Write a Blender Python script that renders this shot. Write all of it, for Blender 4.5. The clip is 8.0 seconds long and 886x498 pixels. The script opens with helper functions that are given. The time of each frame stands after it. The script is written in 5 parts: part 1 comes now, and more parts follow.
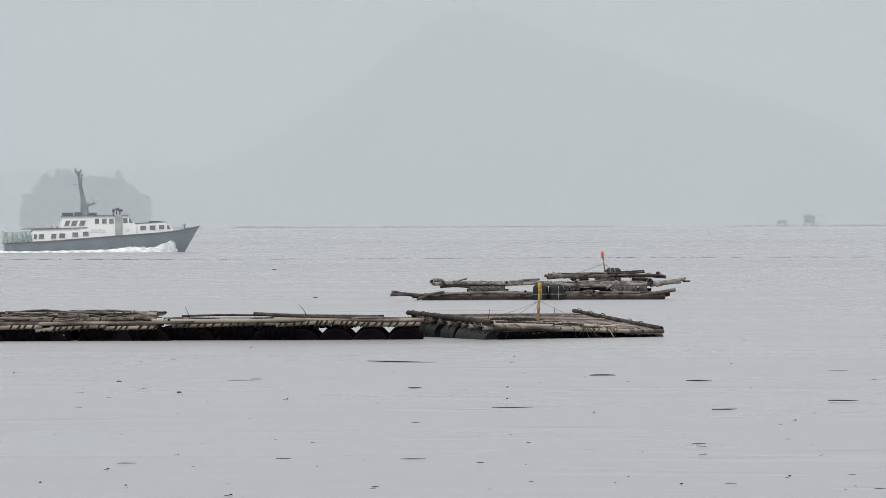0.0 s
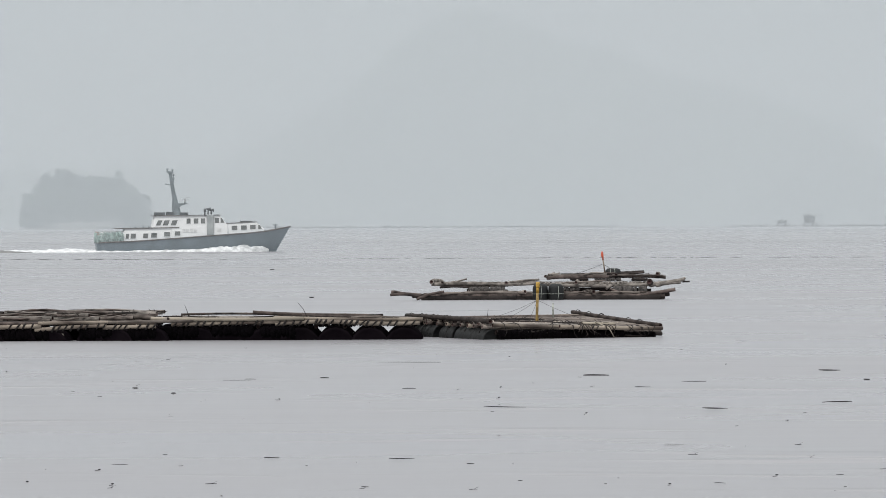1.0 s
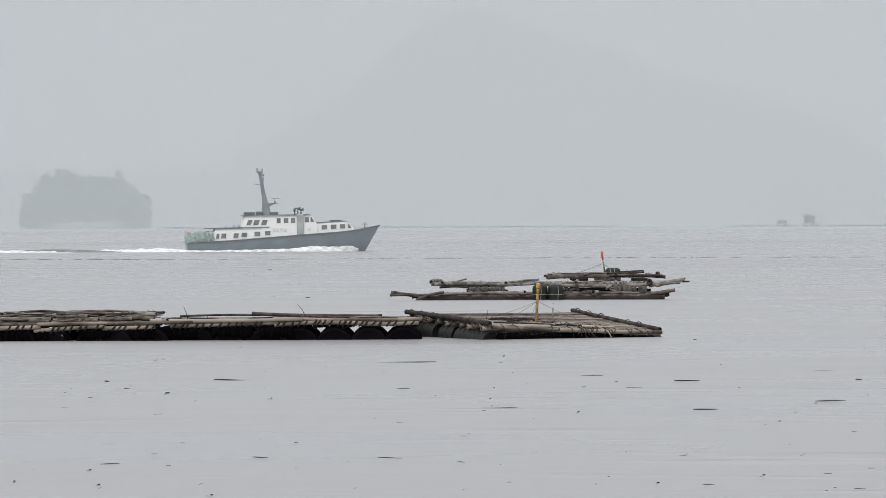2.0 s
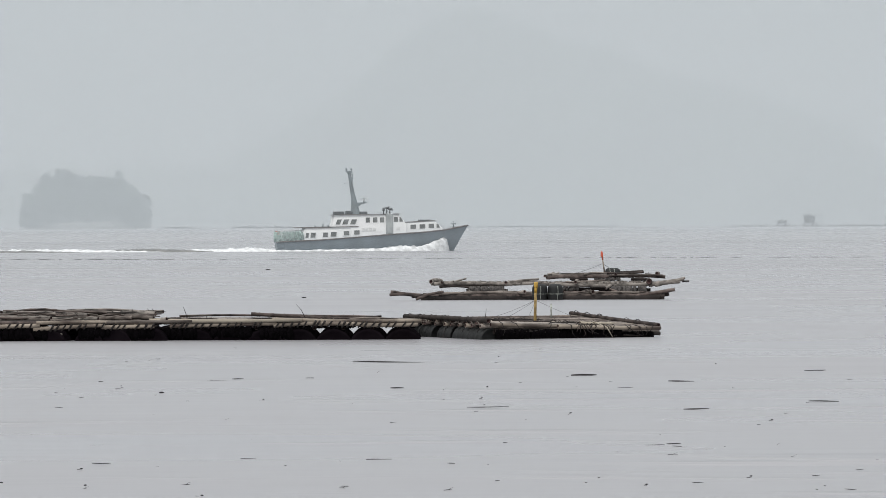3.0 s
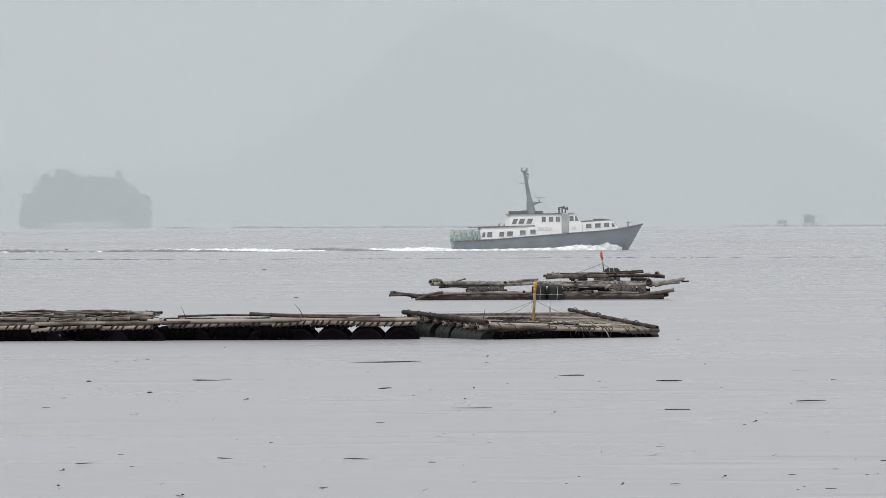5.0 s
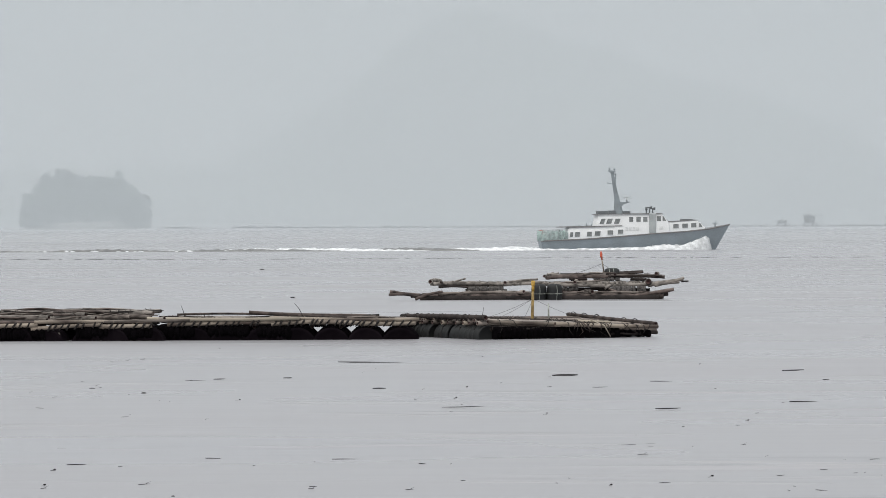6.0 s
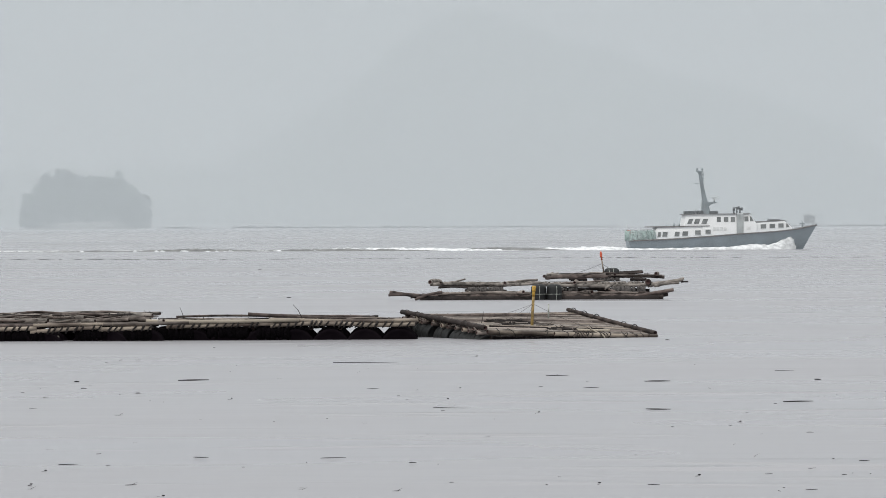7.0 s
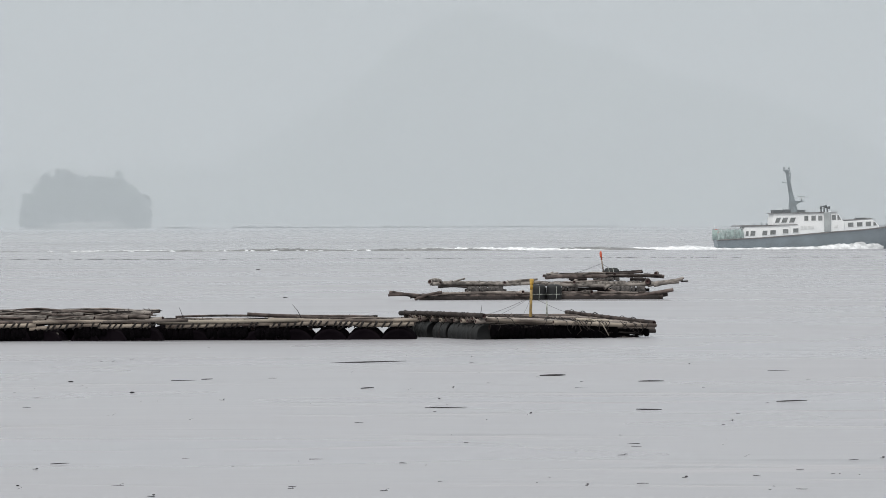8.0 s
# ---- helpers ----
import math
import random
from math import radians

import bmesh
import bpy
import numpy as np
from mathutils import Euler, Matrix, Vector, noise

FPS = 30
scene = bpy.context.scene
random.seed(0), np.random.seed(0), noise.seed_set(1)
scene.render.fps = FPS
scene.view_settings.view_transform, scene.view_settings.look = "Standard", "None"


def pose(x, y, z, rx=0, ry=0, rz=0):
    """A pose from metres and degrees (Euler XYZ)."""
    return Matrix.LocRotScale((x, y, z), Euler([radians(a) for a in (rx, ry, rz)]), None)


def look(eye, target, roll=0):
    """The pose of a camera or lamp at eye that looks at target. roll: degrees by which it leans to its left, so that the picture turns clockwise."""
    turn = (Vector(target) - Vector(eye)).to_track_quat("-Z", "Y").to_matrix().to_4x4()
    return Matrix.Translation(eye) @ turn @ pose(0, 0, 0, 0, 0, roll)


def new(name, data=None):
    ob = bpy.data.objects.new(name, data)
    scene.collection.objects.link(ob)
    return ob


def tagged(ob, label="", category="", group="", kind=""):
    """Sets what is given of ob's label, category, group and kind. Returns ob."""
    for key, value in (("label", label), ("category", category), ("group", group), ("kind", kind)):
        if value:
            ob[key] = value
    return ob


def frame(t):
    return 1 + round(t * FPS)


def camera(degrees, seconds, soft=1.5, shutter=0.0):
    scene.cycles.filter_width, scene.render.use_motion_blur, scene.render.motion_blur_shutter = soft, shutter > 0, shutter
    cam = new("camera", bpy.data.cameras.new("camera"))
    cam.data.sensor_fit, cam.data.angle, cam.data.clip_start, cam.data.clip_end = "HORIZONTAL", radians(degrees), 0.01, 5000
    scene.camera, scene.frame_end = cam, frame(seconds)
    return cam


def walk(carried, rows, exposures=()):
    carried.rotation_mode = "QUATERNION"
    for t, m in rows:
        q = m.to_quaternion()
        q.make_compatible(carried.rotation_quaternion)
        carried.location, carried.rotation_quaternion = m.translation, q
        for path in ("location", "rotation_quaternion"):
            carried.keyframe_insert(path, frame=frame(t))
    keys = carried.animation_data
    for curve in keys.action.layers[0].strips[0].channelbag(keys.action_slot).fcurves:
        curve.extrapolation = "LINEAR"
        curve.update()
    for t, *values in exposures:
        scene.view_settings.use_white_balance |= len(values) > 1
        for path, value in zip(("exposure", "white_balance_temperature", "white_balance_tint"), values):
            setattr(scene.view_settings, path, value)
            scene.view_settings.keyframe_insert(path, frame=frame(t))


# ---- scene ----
# A long lens near the shore, on a tripod; it leans a little to its right.
cam = camera(12.0, 8.0, soft=0.75)
EYE = (0.0, 0.0, 3.5)
CAM_POSE = look(EYE, (0.0, 1000.0, 3.5 - 6.84), roll=-0.2)
walk(cam, [(0.0, CAM_POSE), (8.0, CAM_POSE)], exposures=[(0.0, 0.0), (8.0, 0.0)])


# ---- sky and light ----
def make_world():
    world = bpy.data.worlds.new("overcast_sky")
    scene.world = world
    world.use_nodes = True
    nt = world.node_tree
    nt.nodes.clear()
    out = nt.nodes.new("ShaderNodeOutputWorld")
    bg = nt.nodes.new("ShaderNodeBackground")
    sky = nt.nodes.new("ShaderNodeTexSky")
    sky.sky_type = "NISHITA"
    sky.sun_disc = False
    sky.sun_elevation = radians(52)
    sky.sun_rotation = radians(205)
    sky.dust_density = 8.0
    dim = nt.nodes.new("ShaderNodeVectorMath")
    dim.operation = "SCALE"
    dim.inputs["Scale"].default_value = 0.09
    grey = nt.nodes.new("ShaderNodeHueSaturation")
    grey.inputs["Saturation"].default_value = 0.15
    geo = nt.nodes.new("ShaderNodeTexCoord")
    sep = nt.nodes.new("ShaderNodeSeparateXYZ")
    ramp = nt.nodes.new("ShaderNodeValToRGB")
    ramp.color_ramp.interpolation = "EASE"
    e = ramp.color_ramp.elements
    e[0].position, e[0].color = 0.0, (0.545, 0.578, 0.588, 1)
    e[1].position, e[1].color = 1.0, (1.75, 1.79, 1.82, 1)
    m = ramp.color_ramp.elements.new(0.06)
    m.color = (0.562, 0.592, 0.603, 1)
    mix = nt.nodes.new("ShaderNodeMix")
    mix.data_type = "RGBA"
    mix.inputs["Factor"].default_value = 0.93
    nt.links.new(sky.outputs[0], dim.inputs[0])
    nt.links.new(dim.outputs[0], grey.inputs["Color"])
    nt.links.new(geo.outputs["Generated"], sep.inputs[0])
    nt.links.new(sep.outputs["Z"], ramp.inputs[0])
    nt.links.new(grey.outputs[0], mix.inputs["A"])
    nt.links.new(ramp.outputs[0], mix.inputs["B"])
    nt.links.new(mix.outputs["Result"], bg.inputs["Color"])
    bg.inputs["Strength"].default_value = 0.845
    nt.links.new(bg.outputs[0], out.inputs[0])


make_world()
sun_data = bpy.data.lights.new("sun", "SUN")
sun_data.energy, sun_data.angle, sun_data.color = 1.5, radians(14), (1.0, 0.97, 0.92)
sun = new("sun", sun_data)
sun.matrix_world = look((-60, -105, 155), (0, 0, 0))


# ---- materials ----
def material(name, colour, rough=0.7, metal=0.0, scale=3.0, spread=0.25, fine=40.0, bump=0.3, dist=0.02,
             vary=0.0, second=None, stretch=(1, 1, 1), spec=0.5):
    """A surface with a broad and a fine variation, a relief, and a change of tone from object to object."""
    mat = bpy.data.materials.new(name)
    mat.use_nodes = True
    nt = mat.node_tree
    bsdf = nt.nodes["Principled BSDF"]
    bsdf.inputs["Roughness"].default_value = rough
    bsdf.inputs["Metallic"].default_value = metal
    bsdf.inputs["Specular IOR Level"].default_value = spec
    tc = nt.nodes.new("ShaderNodeTexCoord")
    mp = nt.nodes.new("ShaderNodeMapping")
    mp.inputs["Scale"].default_value = stretch
    info = nt.nodes.new("ShaderNodeObjectInfo")
    add = nt.nodes.new("ShaderNodeVectorMath")
    sc = nt.nodes.new("ShaderNodeMath")
    sc.operation = "MULTIPLY"
    sc.inputs[1].default_value = 37.0
    nt.links.new(info.outputs["Random"], sc.inputs[0])
    nt.links.new(tc.outputs["Object"], mp.inputs[0])
    nt.links.new(mp.outputs[0], add.inputs[0])
    nt.links.new(sc.outputs[0], add.inputs[1])
    big = nt.nodes.new("ShaderNodeTexNoise")
    big.inputs["Scale"].default_value = scale
    big.inputs["Detail"].default_value = 5
    small = nt.nodes.new("ShaderNodeTexNoise")
    small.inputs["Scale"].default_value = fine
    small.inputs["Detail"].default_value = 4
    nt.links.new(add.outputs[0], big.inputs["Vector"])
    nt.links.new(add.outputs[0], small.inputs["Vector"])
    ramp = nt.nodes.new("ShaderNodeValToRGB")
    c = Vector(colour)
    d = Vector(second) if second else c * (1 - 1.6 * spread)
    ramp.color_ramp.elements[0].position, ramp.color_ramp.elements[0].color = 0.35, (*d, 1)
    ramp.color_ramp.elements[1].position, ramp.color_ramp.elements[1].color = 0.62, (*(c * (1 + 0.4 * spread)), 1)
    nt.links.new(big.outputs["Fac"], ramp.inputs[0])
    val = nt.nodes.new("ShaderNodeHueSaturation")
    mr = nt.nodes.new("ShaderNodeMapRange")
    mr.inputs["To Min"].default_value, mr.inputs["To Max"].default_value = 1 - 0.5 * spread, 1 + 0.5 * spread
    nt.links.new(small.outputs["Fac"], mr.inputs["Value"])
    mv = nt.nodes.new("ShaderNodeMapRange")
    mv.inputs["To Min"].default_value, mv.inputs["To Max"].default_value = 1 - vary, 1 + vary
    nt.links.new(info.outputs["Random"], mv.inputs["Value"])
    mul = nt.nodes.new("ShaderNodeMath")
    mul.operation = "MULTIPLY"
    nt.links.new(mr.outputs[0], mul.inputs[0])
    nt.links.new(mv.outputs[0], mul.inputs[1])
    nt.links.new(mul.outputs[0], val.inputs["Value"])
    nt.links.new(ramp.outputs[0], val.inputs["Color"])
    nt.links.new(val.outputs[0], bsdf.inputs["Base Color"])
    if bump:
        bp = nt.nodes.new("ShaderNodeBump")
        bp.inputs["Strength"].default_value, bp.inputs["Distance"].default_value = bump, dist
        nt.links.new(small.outputs["Fac"], bp.inputs["Height"])
        nt.links.new(bp.outputs[0], bsdf.inputs["Normal"])
    return mat


def water_material():
    mat = bpy.data.materials.new("grey_sea_water")
    mat.use_nodes = True
    nt = mat.node_tree
    bsdf = nt.nodes["Principled BSDF"]
    bsdf.inputs["Base Color"].default_value = (0.286, 0.282, 0.297, 1)
    bsdf.inputs["IOR"].default_value = 1.33
    tc = nt.nodes.new("ShaderNodeTexCoord")

    def wave(scale, sx, detail):
        mp = nt.nodes.new("ShaderNodeMapping")
        mp.inputs["Scale"].default_value = (sx, 1.0, 1.0)
        mp.inputs["Rotation"].default_value = (0, 0, radians(7))
        nz = nt.nodes.new("ShaderNodeTexNoise")
        nz.inputs["Scale"].default_value = scale
        nz.inputs["Detail"].default_value = detail
        nt.links.new(tc.outputs["Object"], mp.inputs[0])
        nt.links.new(mp.outputs[0], nz.inputs["Vector"])
        return nz.outputs["Fac"]

    # wind patches: smoother and rougher stretches
    mr = nt.nodes.new("ShaderNodeMapRange")
    mr.inputs["From Min"].default_value, mr.inputs["From Max"].default_value = 0.35, 0.65
    mr.inputs["To Min"].default_value, mr.inputs["To Max"].default_value = 0.22, 0.35
    nt.links.new(wave(0.07, 0.35, 2), mr.inputs["Value"])
    nt.links.new(mr.outputs[0], bsdf.inputs["Roughness"])
    height = None
    # short ripples only in the shallows; further out the water lies smooth
    sep = nt.nodes.new("ShaderNodeSeparateXYZ")
    nt.links.new(tc.outputs["Object"], sep.inputs[0])
    calm = nt.nodes.new("ShaderNodeMapRange")
    calm.inputs["From Min"].default_value, calm.inputs["From Max"].default_value = 80.0, 135.0
    calm.inputs["To Min"].default_value, calm.inputs["To Max"].default_value = 1.0, 0.0
    nt.links.new(sep.outputs["Y"], calm.inputs["Value"])
    # swell, waves, ripples: repeats a metre, stretch along the crests, height in metres
    for scale, sx, amp, sparse in ((0.045, 0.4, 0.18, 0), (0.14, 0.35, 0.04, 0), (0.40, 0.30, 0.30, 1), (0.75, 0.38, 0.036, 0)):
        m = nt.nodes.new("ShaderNodeMath")
        m.operation = "MULTIPLY"
        m.inputs[1].default_value = amp
        if sparse:
            # lone wavelets with smooth water between them
            lone = nt.nodes.new("ShaderNodeMapRange")
            lone.interpolation_type = "SMOOTHSTEP"
            lone.inputs["From Min"].default_value, lone.inputs["From Max"].default_value = 0.56, 0.80
            nt.links.new(wave(scale, sx, 2), lone.inputs["Value"])
            nt.links.new(lone.outputs[0], m.inputs[0])
        else:
            nt.links.new(wave(scale, sx, 1), m.inputs[0])
        if scale > 0.1:
            fade = nt.nodes.new("ShaderNodeMath")
            fade.operation = "MULTIPLY"
            nt.links.new(m.outputs[0], fade.inputs[0])
            nt.links.new(calm.outputs[0], fade.inputs[1])
            m = fade
        if height is None:
            height = m.outputs[0]
        else:
            a = nt.nodes.new("ShaderNodeMath")
            nt.links.new(height, a.inputs[0])
            nt.links.new(m.outputs[0], a.inputs[1])
            height = a.outputs[0]
    bp = nt.nodes.new("ShaderNodeBump")
    bp.inputs["Strength"].default_value, bp.inputs["Distance"].default_value = 1.0, 1.0
    nt.links.new(height, bp.inputs["Height"])
    nt.links.new(bp.outputs[0], bsdf.inputs["Normal"])
    return mat


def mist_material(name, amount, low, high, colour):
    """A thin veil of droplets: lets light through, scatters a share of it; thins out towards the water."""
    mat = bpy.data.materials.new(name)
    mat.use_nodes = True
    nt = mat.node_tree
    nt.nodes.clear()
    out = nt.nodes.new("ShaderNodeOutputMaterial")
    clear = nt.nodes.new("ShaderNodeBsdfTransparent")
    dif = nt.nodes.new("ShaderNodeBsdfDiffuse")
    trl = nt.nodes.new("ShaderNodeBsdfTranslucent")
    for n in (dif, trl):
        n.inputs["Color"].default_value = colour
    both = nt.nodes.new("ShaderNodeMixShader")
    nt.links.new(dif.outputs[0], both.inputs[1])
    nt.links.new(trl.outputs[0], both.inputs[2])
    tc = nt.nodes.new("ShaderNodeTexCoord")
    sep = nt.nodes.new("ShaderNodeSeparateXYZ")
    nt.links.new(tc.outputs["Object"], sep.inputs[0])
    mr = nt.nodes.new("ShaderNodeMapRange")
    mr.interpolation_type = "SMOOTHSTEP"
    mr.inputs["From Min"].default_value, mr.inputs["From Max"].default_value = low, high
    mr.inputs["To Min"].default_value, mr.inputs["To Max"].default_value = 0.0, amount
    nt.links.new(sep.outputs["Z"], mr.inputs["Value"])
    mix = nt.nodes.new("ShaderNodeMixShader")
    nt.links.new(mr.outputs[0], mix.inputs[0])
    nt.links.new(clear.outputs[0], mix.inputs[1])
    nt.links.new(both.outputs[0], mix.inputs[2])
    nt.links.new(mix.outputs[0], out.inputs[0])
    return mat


def mesh_sheet_material(name, colour, cover):
    """Fine netting: cords cover a share of it, the rest is open."""
    mat = bpy.data.materials.new(name)
    mat.use_nodes = True
    nt = mat.node_tree
    bsdf = nt.nodes["Principled BSDF"]
    bsdf.inputs["Roughness"].default_value = 0.9
    tc = nt.nodes.new("ShaderNodeTexCoord")
    nz = nt.nodes.new("ShaderNodeTexNoise")
    nz.inputs["Scale"].default_value = 2.4
    nz.inputs["Detail"].default_value = 5
    nt.links.new(tc.outputs["Object"], nz.inputs["Vector"])
    ramp = nt.nodes.new("ShaderNodeValToRGB")
    ramp.color_ramp.elements[0].position, ramp.color_ramp.elements[0].color = 0.35, (*(0.6 * Vector(colour)), 1)
    ramp.color_ramp.elements[1].position, ramp.color_ramp.elements[1].color = 0.65, (*colour, 1)
    mr = nt.nodes.new("ShaderNodeMapRange")
    mr.inputs["From Min"].default_value, mr.inputs["From Max"].default_value = 0.3, 0.7
    mr.inputs["To Min"].default_value, mr.inputs["To Max"].default_value = cover - 0.25, cover + 0.25
    nt.links.new(nz.outputs["Fac"], ramp.inputs[0])
    nt.links.new(nz.outputs["Fac"], mr.inputs["Value"])
    nt.links.new(ramp.outputs[0], bsdf.inputs["Base Color"])
    nt.links.new(mr.outputs[0], bsdf.inputs["Alpha"])
    return mat


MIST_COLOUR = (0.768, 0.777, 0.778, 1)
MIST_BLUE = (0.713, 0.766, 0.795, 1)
WATER = water_material()
BAMBOO = material("weathered_bamboo", (0.195, 0.168, 0.150), 0.8, scale=3.2, spread=0.42, fine=26, bump=0.7, vary=0.42, second=(0.060, 0.048, 0.043), stretch=(0.4, 1, 1), spec=0.2)
BAMBOO_PALE = material("pale_bamboo", (0.37, 0.325, 0.265), 0.6, scale=1.0, spread=0.25, fine=22, bump=0.3, vary=0.12, stretch=(0.4, 1, 1), spec=0.2)
BAMBOO_TAN = material("tan_bamboo", (0.255, 0.217, 0.178), 0.65, scale=2.2, spread=0.4, fine=24, bump=0.5, vary=0.2, second=(0.075, 0.058, 0.050), stretch=(0.4, 1, 1), spec=0.2)
BAMBOO_DARK = material("wet_dark_bamboo", (0.034, 0.027, 0.025), 0.75, scale=1.6, spread=0.35, fine=24, bump=0.5, vary=0.25, spec=0.2)
BAMBOO_MID = material("brown_wet_bamboo", (0.102, 0.080, 0.072), 0.75, scale=3.0, spread=0.4, fine=26, bump=0.6, vary=0.3, second=(0.024, 0.019, 0.018), spec=0.2)
BAMBOO_BROWN = material("dull_brown_bamboo", (0.066, 0.052, 0.047), 0.8, scale=3.0, spread=0.4, fine=26, bump=0.6, vary=0.2, second=(0.024, 0.019, 0.018), spec=0.2)
BAMBOO_GREY = material("grey_dry_bamboo", (0.245, 0.220, 0.200), 0.85, scale=2.6, spread=0.42, fine=18, bump=0.8, vary=0.15, spec=0.2)
HOLLOW = material("pole_hollow", (0.06, 0.030, 0.028), 0.9, spread=0.2, bump=0)
ROPE = material("tarred_rope", (0.02, 0.015, 0.014), 0.9, scale=8, spread=0.3, fine=90, bump=0.8)
CORD = material("pale_cord", (0.42, 0.44, 0.40), 0.8, scale=8, spread=0.3, fine=90, bump=0.4)
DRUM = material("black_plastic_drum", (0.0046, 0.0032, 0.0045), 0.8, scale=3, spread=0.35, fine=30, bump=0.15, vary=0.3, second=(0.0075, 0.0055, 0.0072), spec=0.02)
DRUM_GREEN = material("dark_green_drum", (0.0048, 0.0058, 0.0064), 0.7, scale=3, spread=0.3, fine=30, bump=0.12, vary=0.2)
YELLOW = material("yellow_paint", (0.56, 0.34, 0.06), 0.6, scale=5, spread=0.25, fine=40, bump=0.2)
TAN = material("tan_pole_paint", (0.36, 0.245, 0.085), 0.7, scale=5, spread=0.3, fine=40, bump=0.3)
RED = material("red_paint", (0.55, 0.10, 0.05), 0.6, scale=5, spread=0.2, fine=40, bump=0.2)
NET = material("hanging_net", (0.11, 0.10, 0.095), 0.95, scale=7, spread=0.4, fine=30, bump=1.0, dist=0.05)
# near-black, stands in for the shade under the near rafts
SHADE_FILL = material("underside_shade_fill", (0.003, 0.0022, 0.003), 0.95, scale=7, spread=0.4, fine=30, bump=0.8, dist=0.05, spec=0.05)
HULL = material("blue_grey_hull_paint", (0.158, 0.193, 0.220), 0.45, scale=0.5, spread=0.12, fine=5, bump=0.05)
WHITE = material("white_boat_paint", (0.84, 0.84, 0.84), 0.4, scale=0.8, spread=0.025, fine=9, bump=0.03)
OFFWHITE = material("faded_panel_paint", (0.74, 0.74, 0.735), 0.5, scale=2, spread=0.12, fine=9, bump=0.03)
GREY_PAINT = material("grey_mast_paint", (0.17, 0.20, 0.215), 0.5, scale=1, spread=0.15, fine=9, bump=0.05)
DARK_GREY = material("dark_grey_paint", (0.05, 0.055, 0.06), 0.5, scale=1, spread=0.2, fine=9, bump=0.05)
LIGHT_GREY = material("light_grey_paint", (0.36, 0.38, 0.38), 0.5, scale=1, spread=0.15, fine=9, bump=0.05)
DECK = material("brown_grey_deck_edge", (0.11, 0.095, 0.09), 0.7, scale=2, spread=0.25, fine=12, bump=0.2)
GLASS = material("dark_window_glass", (0.15, 0.155, 0.15), 0.2, scale=1.5, spread=0.3, fine=5, bump=0.0)
NETGREEN = material("green_safety_net", (0.36, 0.47, 0.44), 0.9, scale=3, spread=0.3, fine=25, bump=0.8)
NETSHEET = mesh_sheet_material("fine_green_netting", (0.44, 0.55, 0.52), 0.48)
FOAM = material("white_foam", (0.72, 0.73, 0.74), 0.9, scale=1.6, spread=0.22, fine=6, bump=0.45, dist=0.08, spec=0.2)
WAKE_WATER = material("churned_water", (0.13, 0.127, 0.122), 0.35, scale=0.8, spread=0.3, fine=5, bump=0.6, dist=0.1)
LEAF = material("island_foliage", (0.075, 0.118, 0.055), 0.8, scale=0.14, spread=0.6, fine=0.8, bump=0)
BARK = material("island_bark", (0.13, 0.11, 0.09), 0.9, scale=0.5, spread=0.3, fine=4, bump=0.3)
ROCK = material("island_rock", (0.34, 0.33, 0.31), 0.9, scale=0.15, spread=0.3, fine=1.2, bump=0.6, dist=0.3)
HILL = material("wooded_hill", (0.06, 0.08, 0.06), 0.9, scale=0.01, spread=0.3, fine=0.06, bump=0)
DRIFT = material("wet_driftwood", (0.008, 0.005, 0.006), 0.8, scale=4, spread=0.3, fine=30, bump=0.4, vary=0.3)
HUTWOOD = material("dark_hut_timber", (0.15, 0.15, 0.15), 0.9, scale=0.8, spread=0.3, fine=6, bump=0.3)
TIN = material("rusted_tin_roof", (0.17, 0.165, 0.16), 0.7, scale=0.8, spread=0.3, fine=6, bump=0.2)


# ---- builders ----
def part(name, bm, mat, parent=None, label="", smooth=False):
    me = bpy.data.meshes.new(name)
    bm.to_mesh(me)
    bm.free()
    for m in (mat if isinstance(mat, (tuple, list)) else (mat,)):
        me.materials.append(m)
    if smooth:
        for p in me.polygons:
            p.use_smooth = True
    ob = new(name, me)
    if parent:
        ob.parent = parent
    if label:
        tagged(ob, label)
    return ob


def thing(name, label, category, group="", m=None, kind=""):
    ob = new(name)
    ob.empty_display_size = 0.3
    tagged(ob, label, category, group, kind)
    if m is not None:
        ob.matrix_world = m
    return ob


def tube(bm, pts, radii, sides=8, cap=True, mat=0, capmat=0):
    """A tube through points, with a radius at each."""
    rings = []
    n = len(pts)
    pts = [Vector(p) for p in pts]
    for i, p in enumerate(pts):
        d = (pts[min(i + 1, n - 1)] - pts[max(i - 1, 0)]).normalized()
        up = Vector((0, 0, 1)) if abs(d.z) < 0.9 else Vector((1, 0, 0))
        a = d.cross(up).normalized()
        b = a.cross(d).normalized()
        r = radii[i] if isinstance(radii, (list, tuple)) else radii
        rings.append([bm.verts.new(p + r * (math.cos(2 * math.pi * k / sides) * a + math.sin(2 * math.pi * k / sides) * b)) for k in range(sides)])
    for r0, r1 in zip(rings, rings[1:]):
        for k in range(sides):
            f = bm.faces.new((r0[k], r0[(k + 1) % sides], r1[(k + 1) % sides], r1[k]))
            f.material_index = mat
            f.smooth = True
    if cap:
        for r in (rings[0], rings[-1]):
            f = bm.faces.new(r if r is rings[-1] else r[::-1])
            f.material_index = capmat
    return rings


